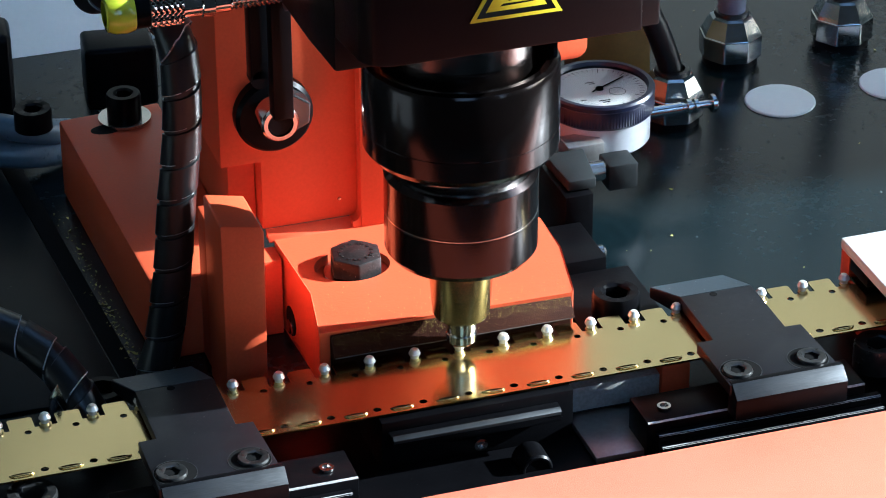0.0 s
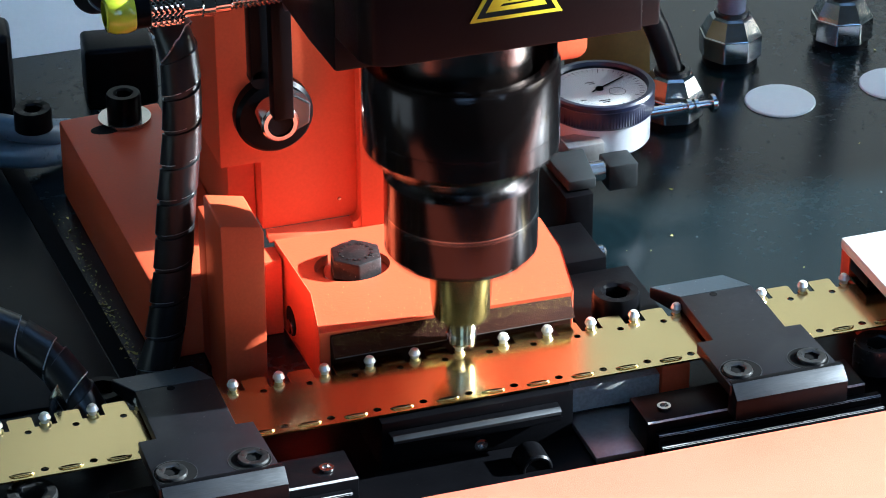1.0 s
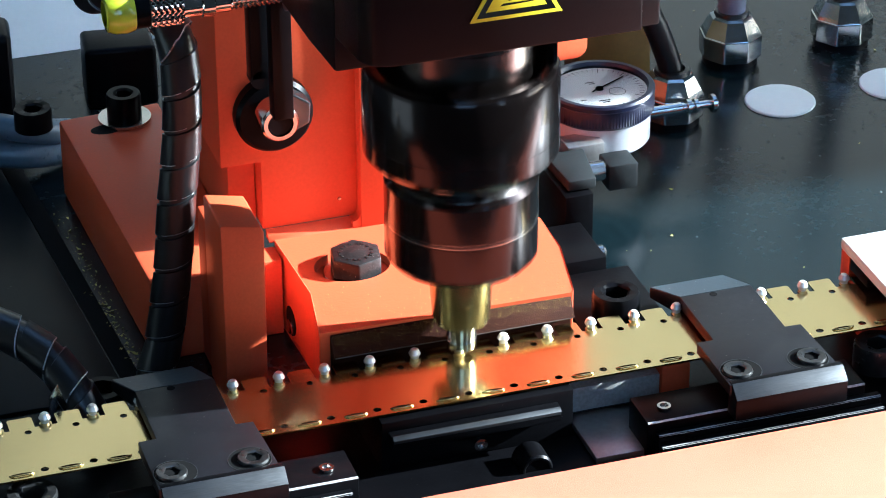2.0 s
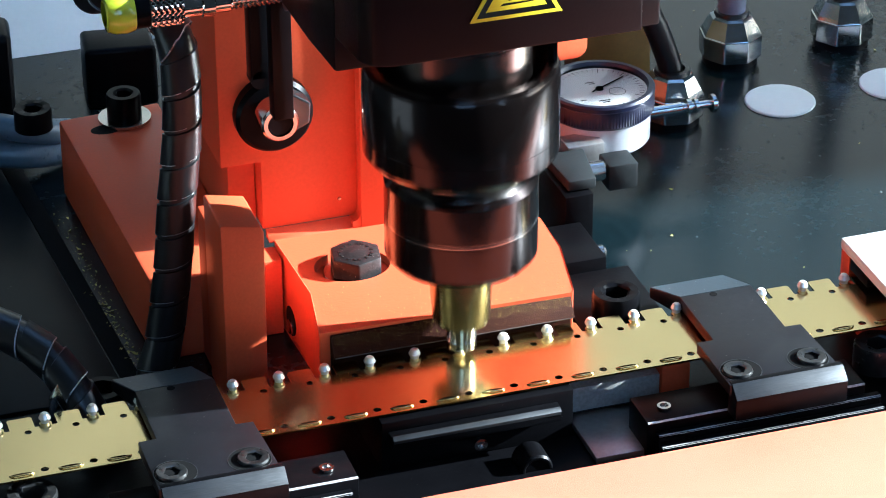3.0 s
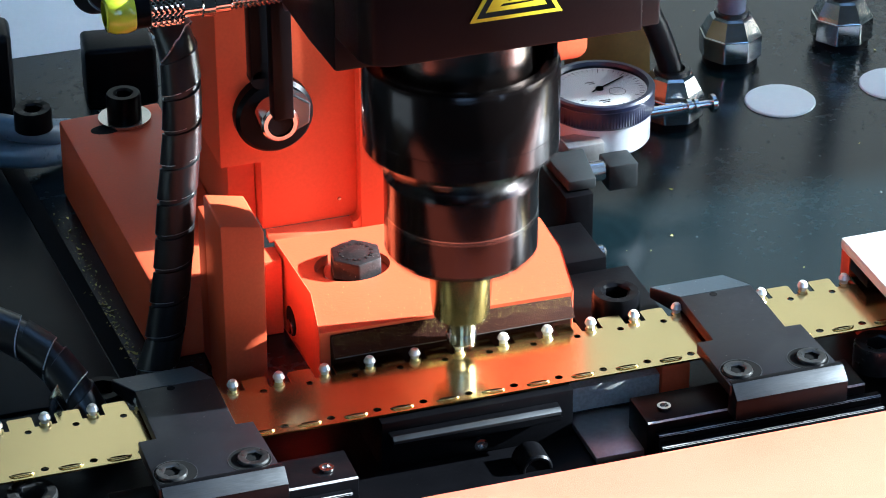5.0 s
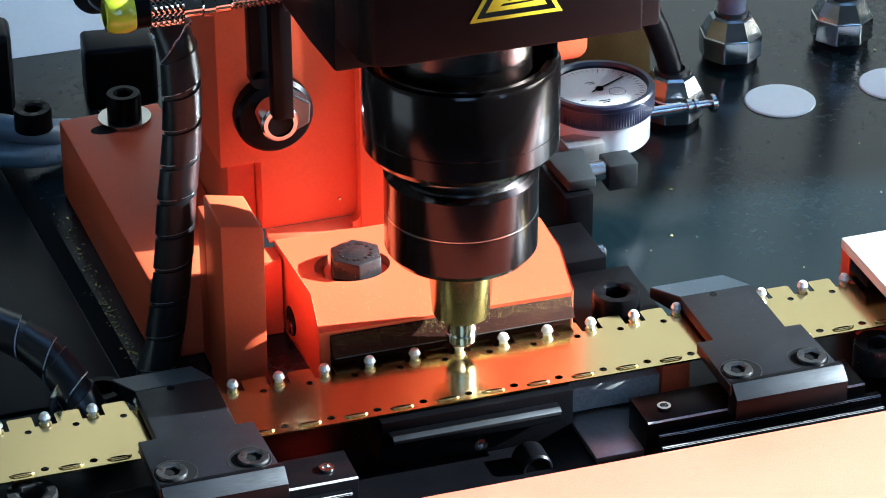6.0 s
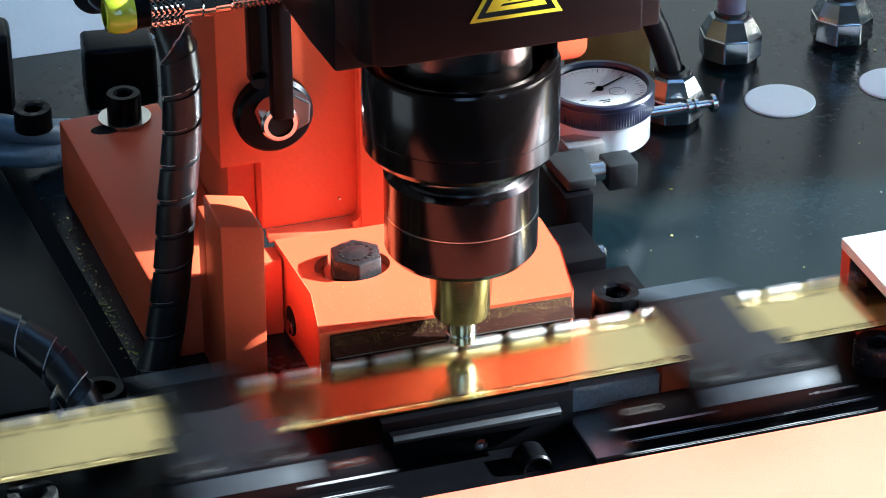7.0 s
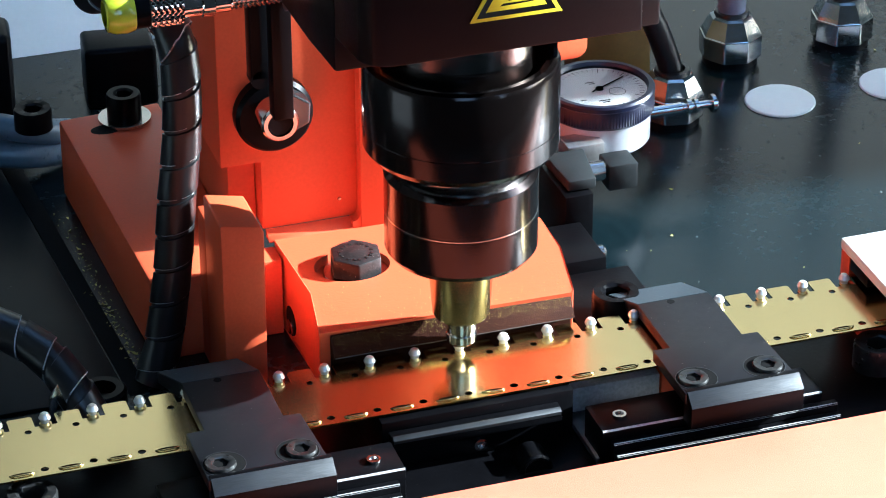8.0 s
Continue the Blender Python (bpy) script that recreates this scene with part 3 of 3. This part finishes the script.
# ---- screws and bolts ----
hb = thing("hex_bolt", "blackened hexagon bolt with washer on the red base", "bolt", at=(-20.6, 48.2, 6.8))
part("washer", lathe([(5, 0), (11.0, 0), (11.0, 1.0), (10.6, 1.3), (5, 1.3)], seg=40), BRIGHT, hb, "worn steel washer")
hexm = prism(ngon(6, 9.2, 0, 0, 0.35), 1.3, 8.2, 0.0)
bevel(hexm, 0.7, 2)
lathe([(0, 8.5), (3.6, 8.45), (4.0, 8.3), (7.4, 8.3), (7.9, 8.1)], seg=30, bm=hexm)
for i in range(16):
    a = i * 0.39 + (0.1 if i % 3 else 0)
    box(5.4 * math.cos(a) - 0.35, 5.4 * math.cos(a) + 0.35, 5.4 * math.sin(a) - 0.6, 5.4 * math.sin(a) + 0.6, 8.2, 8.55, 0, bm=hexm)
part("head", hexm, BOLT, hb)
socket_screw("large black socket cap screw beside the red base", (59.3, 16.5, -7), 8.0, 10.0, 4.2)
socket_screw("black socket cap screw with bright washer on red plate", (-69.2, 176.2, 11.3), 6.3, 9.5, 3.2, washer=9.6)
socket_screw("black socket cap screw in shade", (-99, 196, 2), 7.0, 8.0, 3.4)
socket_screw("worn socket cap screw below the strip", (-145.5, -27, -15), 8.0, 10.0, 4.2, material=SCREW)
socket_screw("black socket cap screw below the strip end", (133.5, -28.5, -14), 8.0, 9.0, 4.2, material=SCREW)
post = part("screw_block", box(46, 76, 8, 48, -20, -7.2, 0.6), BLACK)
tagged(post, "black steel block holding a large screw", "block")

# ---- table fittings ----
for x, y in ((185.5, 168.3), (233.4, 167.6)):
    c = part("cap_disc", lathe([(0, 0), (13.7, 0), (13.7, 0.5), (13.2, 0.9), (0, 0.9)], seg=56), WHITE)
    c.location = (x * MM, y * MM, -0.02)
    tagged(c, "round white plastic cap lying flush on the table", "cap", "white table caps")


def gland(x, y, cable_pts, cable_r, mat, label):
    g = thing("cable_gland", label, "cable gland", "cable glands", at=(x, y, -20))
    part("base", lathe([(0, 0), (11, 0), (11, 3), (0, 3)], seg=32), BLACK, g)
    hexm = prism(ngon(8, 12.6, 0, 0, 0.2), 3, 12.5, 0.5)
    part("hex_nut", hexm, CHROME, g, "polished nickel hexagon nut", smooth=False)
    part("dome", lathe([(12, 12.5), (11.4, 14), (8.6, 19.2), (7.4, 20), (6.2, 20), (6.2, 12.5)], seg=8, turn=Matrix.Rotation(0.2, 4, 'Z')), CHROME, g, "", smooth=False)
    part("seal", lathe([(6.3, 19.5), (7.0, 20.4), (6.6, 21.6), (5, 21.8), (5, 19.5)], seg=32), RUBBER, g, "black rubber seal")
    part("cable", tube(smooth_path(cable_pts), cable_r), mat, g, "cable coming out of the gland")
    return g


gland(181.5, 209, [(0, 0, 18), (0, 0, 40), (1, 1, 75), (4, 5, 120)], 5.6, GREYTUBE, "nickel-plated cable gland with grey conduit on the table")
gland(230, 210, [(0, 0, 18), (0, 0, 40), (1, 1, 75), (4, 5, 120)], 5.6, GREYTUBE, "nickel-plated cable gland with grey conduit on the table")
gland(140, 168, [(0, 0, 18), (-2, 0, 26), (-7, 2, 40), (-16, 5, 58), (-30, 8, 80)], 4.6, RUBBER, "nickel-plated cable gland with a bent black cable")


# ---- dial gauge ----
def build_gauge():
    x, y = 94.2, 125.5
    g = thing("dial_gauge", "small dial gauge with navy bezel and white face", "dial gauge", at=(x, y, -20))
    o = 42.4
    seg = 220
    bz = bmesh.new()
    prof = [(17.0, o - 1.6), (17.8, o), (19.4, o), (20.0, o - 0.8), (20.0, o - 2.2), (19.6, o - 2.6), (19.9, o - 3.0), (19.9, o - 8.6), (19, o - 9.6), (10, o - 9.6)]
    rings = []
    for j, (r, h) in enumerate(prof):
        rings.append([bz.verts.new(((r - (0.28 if 6 <= j <= 7 and i % 2 else 0)) * math.cos(2 * math.pi * i / seg), (r - (0.28 if 6 <= j <= 7 and i % 2 else 0)) * math.sin(2 * math.pi * i / seg), h)) for i in range(seg)])
    for a, b in zip(rings, rings[1:]):
        for i in range(seg):
            bz.faces.new((a[i], a[(i + 1) % seg], b[(i + 1) % seg], b[i]))
    part("bezel", bz, NAVY, g, "knurled navy bezel ring")
    face = part("face", lathe([(0, o - 2.6), (17.4, o - 2.6), (17.4, o - 3.2), (0, o - 3.2)], seg=64), WHITE, g, "white dial face with black graduations")
    for i in range(50):
        a = 2 * math.pi * i / 50
        r0 = 13.2 if i % 5 == 0 else 14.6
        w = 0.16
        t = bmesh.new()
        ux, uy = math.cos(a), math.sin(a)
        t.faces.new([t.verts.new((ux * r + sgn * -uy * w, uy * r + sgn * ux * w, o - 2.5)) for r, sgn in ((r0, -1), (16.2, -1), (16.2, 1), (r0, 1))])
        part("graduation", t, INK_AND_HOLE, face, smooth=False)
    for bx, by, bw in ((-3.2, 6.2, 3.4), (-2.2, 4.9, 2.2), (-9.5, -6.5, 2.0), (-3.4, -8.8, 4.2), (-2.4, -10.2, 2.6)):
        part("print_bar", box(bx, bx + bw, by - 0.28, by + 0.28, o - 2.56, o - 2.48, 0), INK_AND_HOLE, face)
    part("pointer", box(-4, 13, -0.3, 0.3, o - 2.2, o - 2.0, 0.05), INK_AND_HOLE, g, "black pointer needle").rotation_euler.z = 0.5
    part("hub", lathe([(0, o - 1.7), (1.4, o - 1.8), (1.5, o - 2.5)], seg=20), INK_AND_HOLE, g)
    part("small_dial", lathe([(2.9, o - 2.45), (3.1, o - 2.45), (3.1, o - 2.5), (2.9, o - 2.5)], 5.5, -3.5, seg=24), INK_AND_HOLE, g)
    crystal = part("crystal", lathe([(0, o - 0.9), (17.2, o - 1.2), (17.2, o - 1.5), (0, o - 1.3)], seg=48), glass, g, "clear gauge crystal")
    crystal.visible_shadow = False
    part("case", lathe([(0, o - 9.4), (18.6, o - 9.4), (18.6, o - 20), (17.6, o - 21), (0, o - 21)], seg=48), CASE, g, "pale silver gauge case")
    rot_x = Matrix.Rotation(radians(90), 4, 'Y')
    stem = Matrix.Translation((17.5, -1, o - 14.5)) @ rot_x
    part("stem", lathe([(0, 0), (2.2, 0), (2.2, 14), (1.6, 14.5), (1.6, 16), (2.9, 16.2), (2.9, 17.6), (1.6, 17.8), (1.6, 19), (2.6, 19.2), (2.6, 20.4), (1.4, 20.6), (1.4, 25.5), (3.4, 25.8), (3.4, 27.2), (2.4, 28), (0, 28)], seg=24, turn=stem), CHROME, g, "bright plunger with collars")
    part("back_lug", box(-20, -6, -22, -12, o - 22, o - 12, 0.6), ALU, g)
    return g


build_gauge()
holder = thing("gauge_holder", "black steel bracket holding the dial gauge", "bracket", at=(0, 0, -20))
part("post", box(63.5, 74, 76.5, 104, 0, 26, 0.5), BLACK, holder)
part("block", prism([(65.6, 79.5), (76.0, 79.5), (79.5, 102), (64.6, 102)], 26.2, 30.5, 0.9), LUG, holder, "dull steel block on the post")
part("clamp_screw", lathe([(0, 0), (3.6, 0), (3.6, 9), (3, 9.6), (0, 9.6)], seg=28, turn=Matrix.Translation((74, 92, 26)) @ Matrix.Rotation(radians(90), 4, 'Y')), BRIGHT, holder)
part("clamp_lug", box(84, 95, 88, 99, 19, 29, 0.8), LUG, holder, "dull grey clamp lug")
part("side_pin", lathe([(0, 0), (2.6, 0), (2.6, 3), (1.6, 4), (0, 4)], seg=20, turn=Matrix.Translation((69, 62, 11)) @ Matrix.Rotation(radians(90), 4, 'Y')), BRIGHT, holder)
part("pin_block", box(46, 69, 50, 76.3, 0, 16, 0.5), BLACK, holder)
back = part("ochre_block", box(-14, 16, -8, 8, 0, 40, 1), OCHRE)
back.location = (0.125, 0.20, -0.02)
tagged(back, "dark ochre block standing behind the gauge", "block")

# ---- strip outlet ----
outlet = thing("outlet_guide", "red block with white top where the strip leaves", "guide block", at=(0, 0, -20))
part("top", box(139, 230, -60, 14.4, 26, 30, 0.5), WHITE, outlet, "white top plate in the sun")
part("rear_block", box(139.2, 230, 7.5, 14.2, 0, 25.8, 0.5), RED, outlet)
part("under_block", box(139.2, 230, -30, 7.4, 0, 17, 0.5), RED, outlet)
part("strip_guide", box(139.4, 230, -6, 7.3, 21.5, 25.8, 0.4), BLACK, outlet)


# ---- lever and fittings on the upright ----
def build_lever():
    g = thing("clamp_lever", "black clamping lever with bright nut on the upright", "lever", at=(-40, 77.5, 56.5))
    rx = Matrix.Rotation(radians(90), 4, 'X')
    part("hub", lathe([(0, 0), (13.2, 0), (13.2, 4), (12, 5.6), (9, 6), (0, 6)], seg=48, turn=rx), BLACK, g)
    part("nut", prism(ngon(6, 7.2, 0, 0, 0.45), 6, 13, 0.6), SCREW2, g, "bright hexagon nut", smooth=False).matrix_basis = Matrix.Translation((0.0036, 0, 0.004)) @ rx
    part("collar", lathe([(4.3, 13), (6.3, 13), (6.3, 21), (5.6, 22), (4.3, 22), (4.3, 13)], seg=36, turn=Matrix.Translation((-2.6, 0, 5.6)) @ rx), CHROME, g, "bright ring")
    part("stud", lathe([(0, 12), (4.2, 12), (4.2, 21), (3.8, 21.6), (0, 21.6)], seg=28, turn=Matrix.Translation((-2.6, 0, 5.6)) @ rx), HOUSING, g)
    part("arm", box(-6.3, 0.4, -28, -22.3, 10.3, 75, 0.5), HOUSING, g, "square dark lever arm")
    link = box(-11.6, -5.4, -21, -15, 22, 75, 0.6)
    lathe([(0, 0), (3.1, 0), (3.1, 6), (0, 6)], seg=24, turn=Matrix.Translation((-8.5, -15, 22)) @ rx, bm=link)
    part("link", link, BLACK, g)
    return g


build_lever()


def sleeve(label, pts, r, pitch_n):
    """A cable bundle in a black spiral wrap, each turn with its own edge."""
    g = thing("wrapped_cable", label, "cable", "spiral-wrapped cables")
    path = smooth_path(pts, 24)
    part("core", tube(path, r * 0.9), RUBBER, g)
    bm = bmesh.new()
    n = len(path)
    # flat band wound round the core
    total, lens = 0.0, [0.0]
    for a, b in zip(path, path[1:]):
        total += (b - a).length
        lens.append(total)
    steps = int(total / pitch_n * 26)
    rows, edge = [], []
    rng2 = random.Random(7)
    for k in range(steps + 1):
        s = total * k / steps
        j = max(0, min(n - 2, next((i for i in range(n - 1) if lens[i + 1] >= s), n - 2)))
        f = (s - lens[j]) / max(1e-6, lens[j + 1] - lens[j])
        p = path[j].lerp(path[j + 1], f)
        d = (path[j + 1] - path[j]).normalized()
        u = d.cross(Vector((0.3, 0.9, 0.1))).normalized()
        v = d.cross(u)
        ang = 2 * math.pi * s / pitch_n
        w = math.cos(ang) * u + math.sin(ang) * v
        hw = pitch_n * 0.44
        edge.append((p + d * (hw - 0.35) + w * r * 1.045, p + d * (hw + 0.02) + w * r * 1.0))
        rows.append([bm.verts.new(p + d * q + w * rr) for q, rr in ((-hw, r * 0.9), (-hw + 0.25, r), (hw - 0.25, r * 1.03), (hw, r * 0.92))])
    for a, b in zip(rows, rows[1:]):
        for q in range(3):
            bm.faces.new((a[q], b[q], b[q + 1], a[q + 1]))
    part("spiral_wrap", bm, RUBBER, g, "glossy black spiral wrap")
    # broken pale strip, painted as the highlight along each turn's edge
    lip = bmesh.new()
    for a, b in zip(edge, edge[1:]):
        if rng2.random() < 0.8:
            va = [lip.verts.new(v) for v in (a[0], b[0], b[1], a[1])]
            lip.faces.new(va)
    part("wrap_glint", lip, WRAP_GLINT, g, "pale strip painted as the highlight on the wrap's edge")
    return g


sleeve("black spiral-wrapped cable hanging beside the red upright", [(-92, 100, 96), (-84, 76, 106), (-77.5, 54, 103), (-76, 50, 90), (-76.5, 50, 68), (-79.5, 50, 42), (-82, 50, 18), (-87, 48, -8), (-92, 46, -20)], 6.2, 12.5)
sleeve("black spiral-wrapped cable lying beside the incoming strip", [(-175, 60, 12), (-150, 50, 12), (-139, 44, 10), (-128, 32, 5), (-121, 20, -4), (-116, 12, -16)], 6.4, 13)

hose = thing("blue_hose", "two dark blue glossy air hoses at the frame's edge", "hose")
part("upper_hose", tube(smooth_path([(-175, 226, 4), (-135, 216, 3.5), (-111, 205, 0.3), (-98, 202, -2.6), (-84, 206, -7)]), 4.8), BLUETUBE, hose)
part("lower_hose", tube(smooth_path([(-175, 222, -8), (-135, 214, -9), (-111, 205, -11.0), (-98, 203, -12.5), (-84, 206, -14)]), 5.4), BLUETUBE, hose)

fit = thing("air_fitting", "nickel air fitting with yellow-green release sleeve", "air fitting", at=(-58, 45, 114.5))
ry = Matrix.Rotation(radians(90), 4, 'Y')
part("sleeve", lathe([(4.2, -42), (5.6, -41.6), (6.6, -39), (6.8, -35.5), (6.2, -33), (0, -33)], seg=32, turn=ry), FITTING, fit, "glossy yellow-green release sleeve")
part("ring", lathe([(0, -33), (5.4, -33), (5.8, -32.6), (5.8, -28.5), (0, -28.5)], seg=32, turn=ry), BLACK, fit, "dark sealing ring")
knurl = bmesh.new()
rings = [[knurl.verts.new(((5.9 + (0.35 if (i + j) % 2 else 0)) * math.cos(2 * math.pi * i / 44), (5.9 + (0.35 if (i + j) % 2 else 0)) * math.sin(2 * math.pi * i / 44), -28.3 + j * 0.86)) for i in range(44)] for j in range(13)]
for a, b in zip(rings, rings[1:]):
    for i in range(44):
        k = (i + 1) % 44
        for tri in (((a[i], a[k], b[k]), (a[i], b[k], b[i])) if (i + rings.index(a)) % 2 else ((a[i], a[k], b[i]), (a[k], b[k], b[i]))):
            knurl.faces.new(tri)
knurl.faces.new(rings[0][::-1])
knurl.faces.new(rings[-1])
bmesh.ops.transform(knurl, matrix=ry, verts=knurl.verts)
part("knurl", knurl, CHROME, fit, "diamond-knurled nickel sleeve", smooth=False)
part("stem", lathe([(0, -18), (4.6, -18), (4.6, -12), (5.2, -11.6), (5.2, -8), (4.4, -7.6), (4.4, -3), (0, -3)], seg=28, turn=ry), CHROME, fit, "bright stepped stem")
th = []
for i in range(12):
    th += [(3.4, -3 + i * 1.5), (4.1, -2.25 + i * 1.5)]
part("thread", lathe([(0, -3), *th, (0, 15)], seg=24, turn=ry), CHROME, fit)
part("nut", prism(ngon(6, 7.5), -3, 4, 0.4), ALU, fit).matrix_basis = Matrix.Translation((0.018, 0, 0)) @ ry

# ---- far left ----
# slope chosen so light from above brightens the panel
panel = part("pale_cover", profile_x([(300, -20), (304, -20), (424, 28), (422, 33)], -140, 20, 0.5), WHITE)
tagged(panel, "pale cover panel behind the machine, tilted to catch light", "panel")
dark = thing("side_rail", "dark steel rail with a groove on the table", "rail", at=(0, 0, -20))
# the groove is a thin flat strip coloured black, not cut in
part("bar", prism([(-100.5, 40), (-94.0, 40), (-100.8, 169), (-103.5, 215), (-110.5, 215), (-107.6, 171)], 0, 0.5, 0.1), INK_AND_HOLE, dark, "flat black strip standing for the groove")
part("strip", prism([(-170, 40), (-101.2, 40), (-108.2, 171), (-111, 215), (-170, 215)], 0, 1.2, 0.4), SHADED_TEAL, dark, "plate beside the groove, table teal darkened for shade")
lump = thing("dark_actuator", "black actuator body behind the red plate", "actuator", at=(0, 0, -20))
part("body", prism([(-125, 240), (-99, 232), (-96, 252), (-122, 262)], 0, 42, 3, 3), BLACK, lump)
part("knob", prism([(-69, 246), (-42, 242), (-40, 262), (-67, 266)], 0, 25, 2.0, 3), BLACK, lump)
clip = part("spring_clip", profile_y([(-133.5, -20), (-131, -20), (-129, 1), (-126.6, -5), (-126.2, -1), (-128.6, 6.5), (-131.5, 2)], 11.5, 12.6, 0.2), BRIGHT)
tagged(clip, "bent bright spring clip beside the strip", "clip")
nutring = part("ring_nut", lathe([(4.5, 0), (8, 0), (8, 6), (7, 7), (4.5, 7)], seg=32), BLACK)
nutring.location = (-0.1125, 0.024, -0.012)
tagged(nutring, "black ring nut beside the cable", "nut")
rng = random.Random(4)
chips = bmesh.new()


def chip(x, y, size):
    p = [Vector((x, y, -19.95)) + Vector((rng.uniform(-1, 1), rng.uniform(-1, 1), rng.uniform(0, 0.8))) * size for _ in range(4)]
    v = [chips.verts.new(q) for q in p]
    for i in range(4):
        chips.faces.new([v[j] for j in range(4) if j != i])


for i in range(260):
    y = rng.triangular(45, 175, 70)
    chip(rng.gauss(-93.5 - 0.02 * y, 1.5), y, rng.choice((0.2, 0.3, 0.4, 0.9)))
for i in range(120):
    chip(rng.uniform(20, 330), rng.uniform(40, 330), rng.choice((0.25, 0.3, 0.45, 0.8)))
ch = part("metal_chips", chips, CHIP)
dust = bmesh.new()
for i in range(240):
    x, y, r = rng.uniform(-42, 40), 10.5 + abs(rng.gauss(0, 11)), rng.uniform(0.06, 0.17)
    if (x + 21.8) ** 2 / 170 + (y - 48.6) ** 2 / 112 < 1:
        continue
    v = [dust.verts.new((x + r * math.cos(a), y + r * math.sin(a), 10.02)) for a in (0.2, 1.8, 3.5, 5.0)] + [dust.verts.new((x, y, 10.02 + r))]
    for j in range(4):
        dust.faces.new((v[j], v[(j + 1) % 4], v[4]))
for i in range(900):
    f = min(1.0, abs(rng.gauss(0, 0.33)))
    x, y, z, r = rng.uniform(-40.5, 40), 8.65 - 3.9 * f - 0.05, 9.05 - 5.9 * f, rng.uniform(0.05, 0.13)
    v = [dust.verts.new((x + r * math.cos(a), y + 0.5 * r * math.sin(a), z + 0.85 * r * math.sin(a))) for a in (0.2, 1.8, 3.5, 5.0)] + [dust.verts.new((x, y - r * 0.8, z + r * 0.6))]
    for j in range(4):
        dust.faces.new((v[j], v[(j + 1) % 4], v[4]))
tagged(part("copper_dust", dust, CHIP), "fine pale copper dust on the red base", "metal dust", kind="stuff")
tagged(ch, "scattered small brass chips on the table", "metal chips", kind="stuff")


# ---- what moves ----
# start and end frame of each advance of the strip by one pitch
STEPS = [(6, 8), (14, 15), (20, 21), (28, 29), (35, 36), (43, 44), (50, 52), (58, 59), (65, 66), (72, 73), (79, 80),
         (87, 89), (93, 95), (101, 102), (108, 110), (116, 117), (123, 125), (130, 131), (137, 138), (145, 146),
         (152, 153), (160, 161), (167, 168), (174, 176), (182, 183), (188, 189), (197, 198), (203, 204), (210, 212),
         (218, 219), (224, 225), (233, 234), (239, 240)]


def motions():
    def sec(f):
        return (f - 1) / FPS
    band, right, left = [(0.0, pose(0, 0, 0))], [(0.0, pose(GRIP_R * MM, 0, 0))], [(0.0, pose(GRIP_L * MM, 0, 0))]
    for k, (a, b) in enumerate(STEPS):
        near, far = (0, 1) if k % 2 == 0 else (1, 0)
        for f, n, s in ((a, k, near), (b, k + 1, far)):
            band.append((sec(f), pose(n * PITCH * MM, 0, 0)))
            right.append((sec(f), pose((GRIP_R - s * PITCH) * MM, 0, 0)))
            left.append((sec(f), pose((GRIP_L + s * PITCH) * MM, 0, 0)))
    for rows in (band, right, left):
        rows.append((8.0, rows[-1][1]))
    walk(strip, band)
    walk(gripper_out, right)
    walk(gripper_in, left)
    up, down = pose(0, 0, 0), pose(0, 0, -2.5 * MM)
    press = [(0.0, up), (sec(2), up), (sec(3), down), (sec(4), down), (sec(5), up)]
    for k in range(33):
        c = 7 + 7.29 * k
        a, e = round(c + 1.9), round(c + 5.2)
        if e < 241:
            press += [(sec(a), up), (sec(a + 1), down), (sec(e - 1), down), (sec(e), up)]
    press.append((8.0, up))
    walk(head, press)


motions()
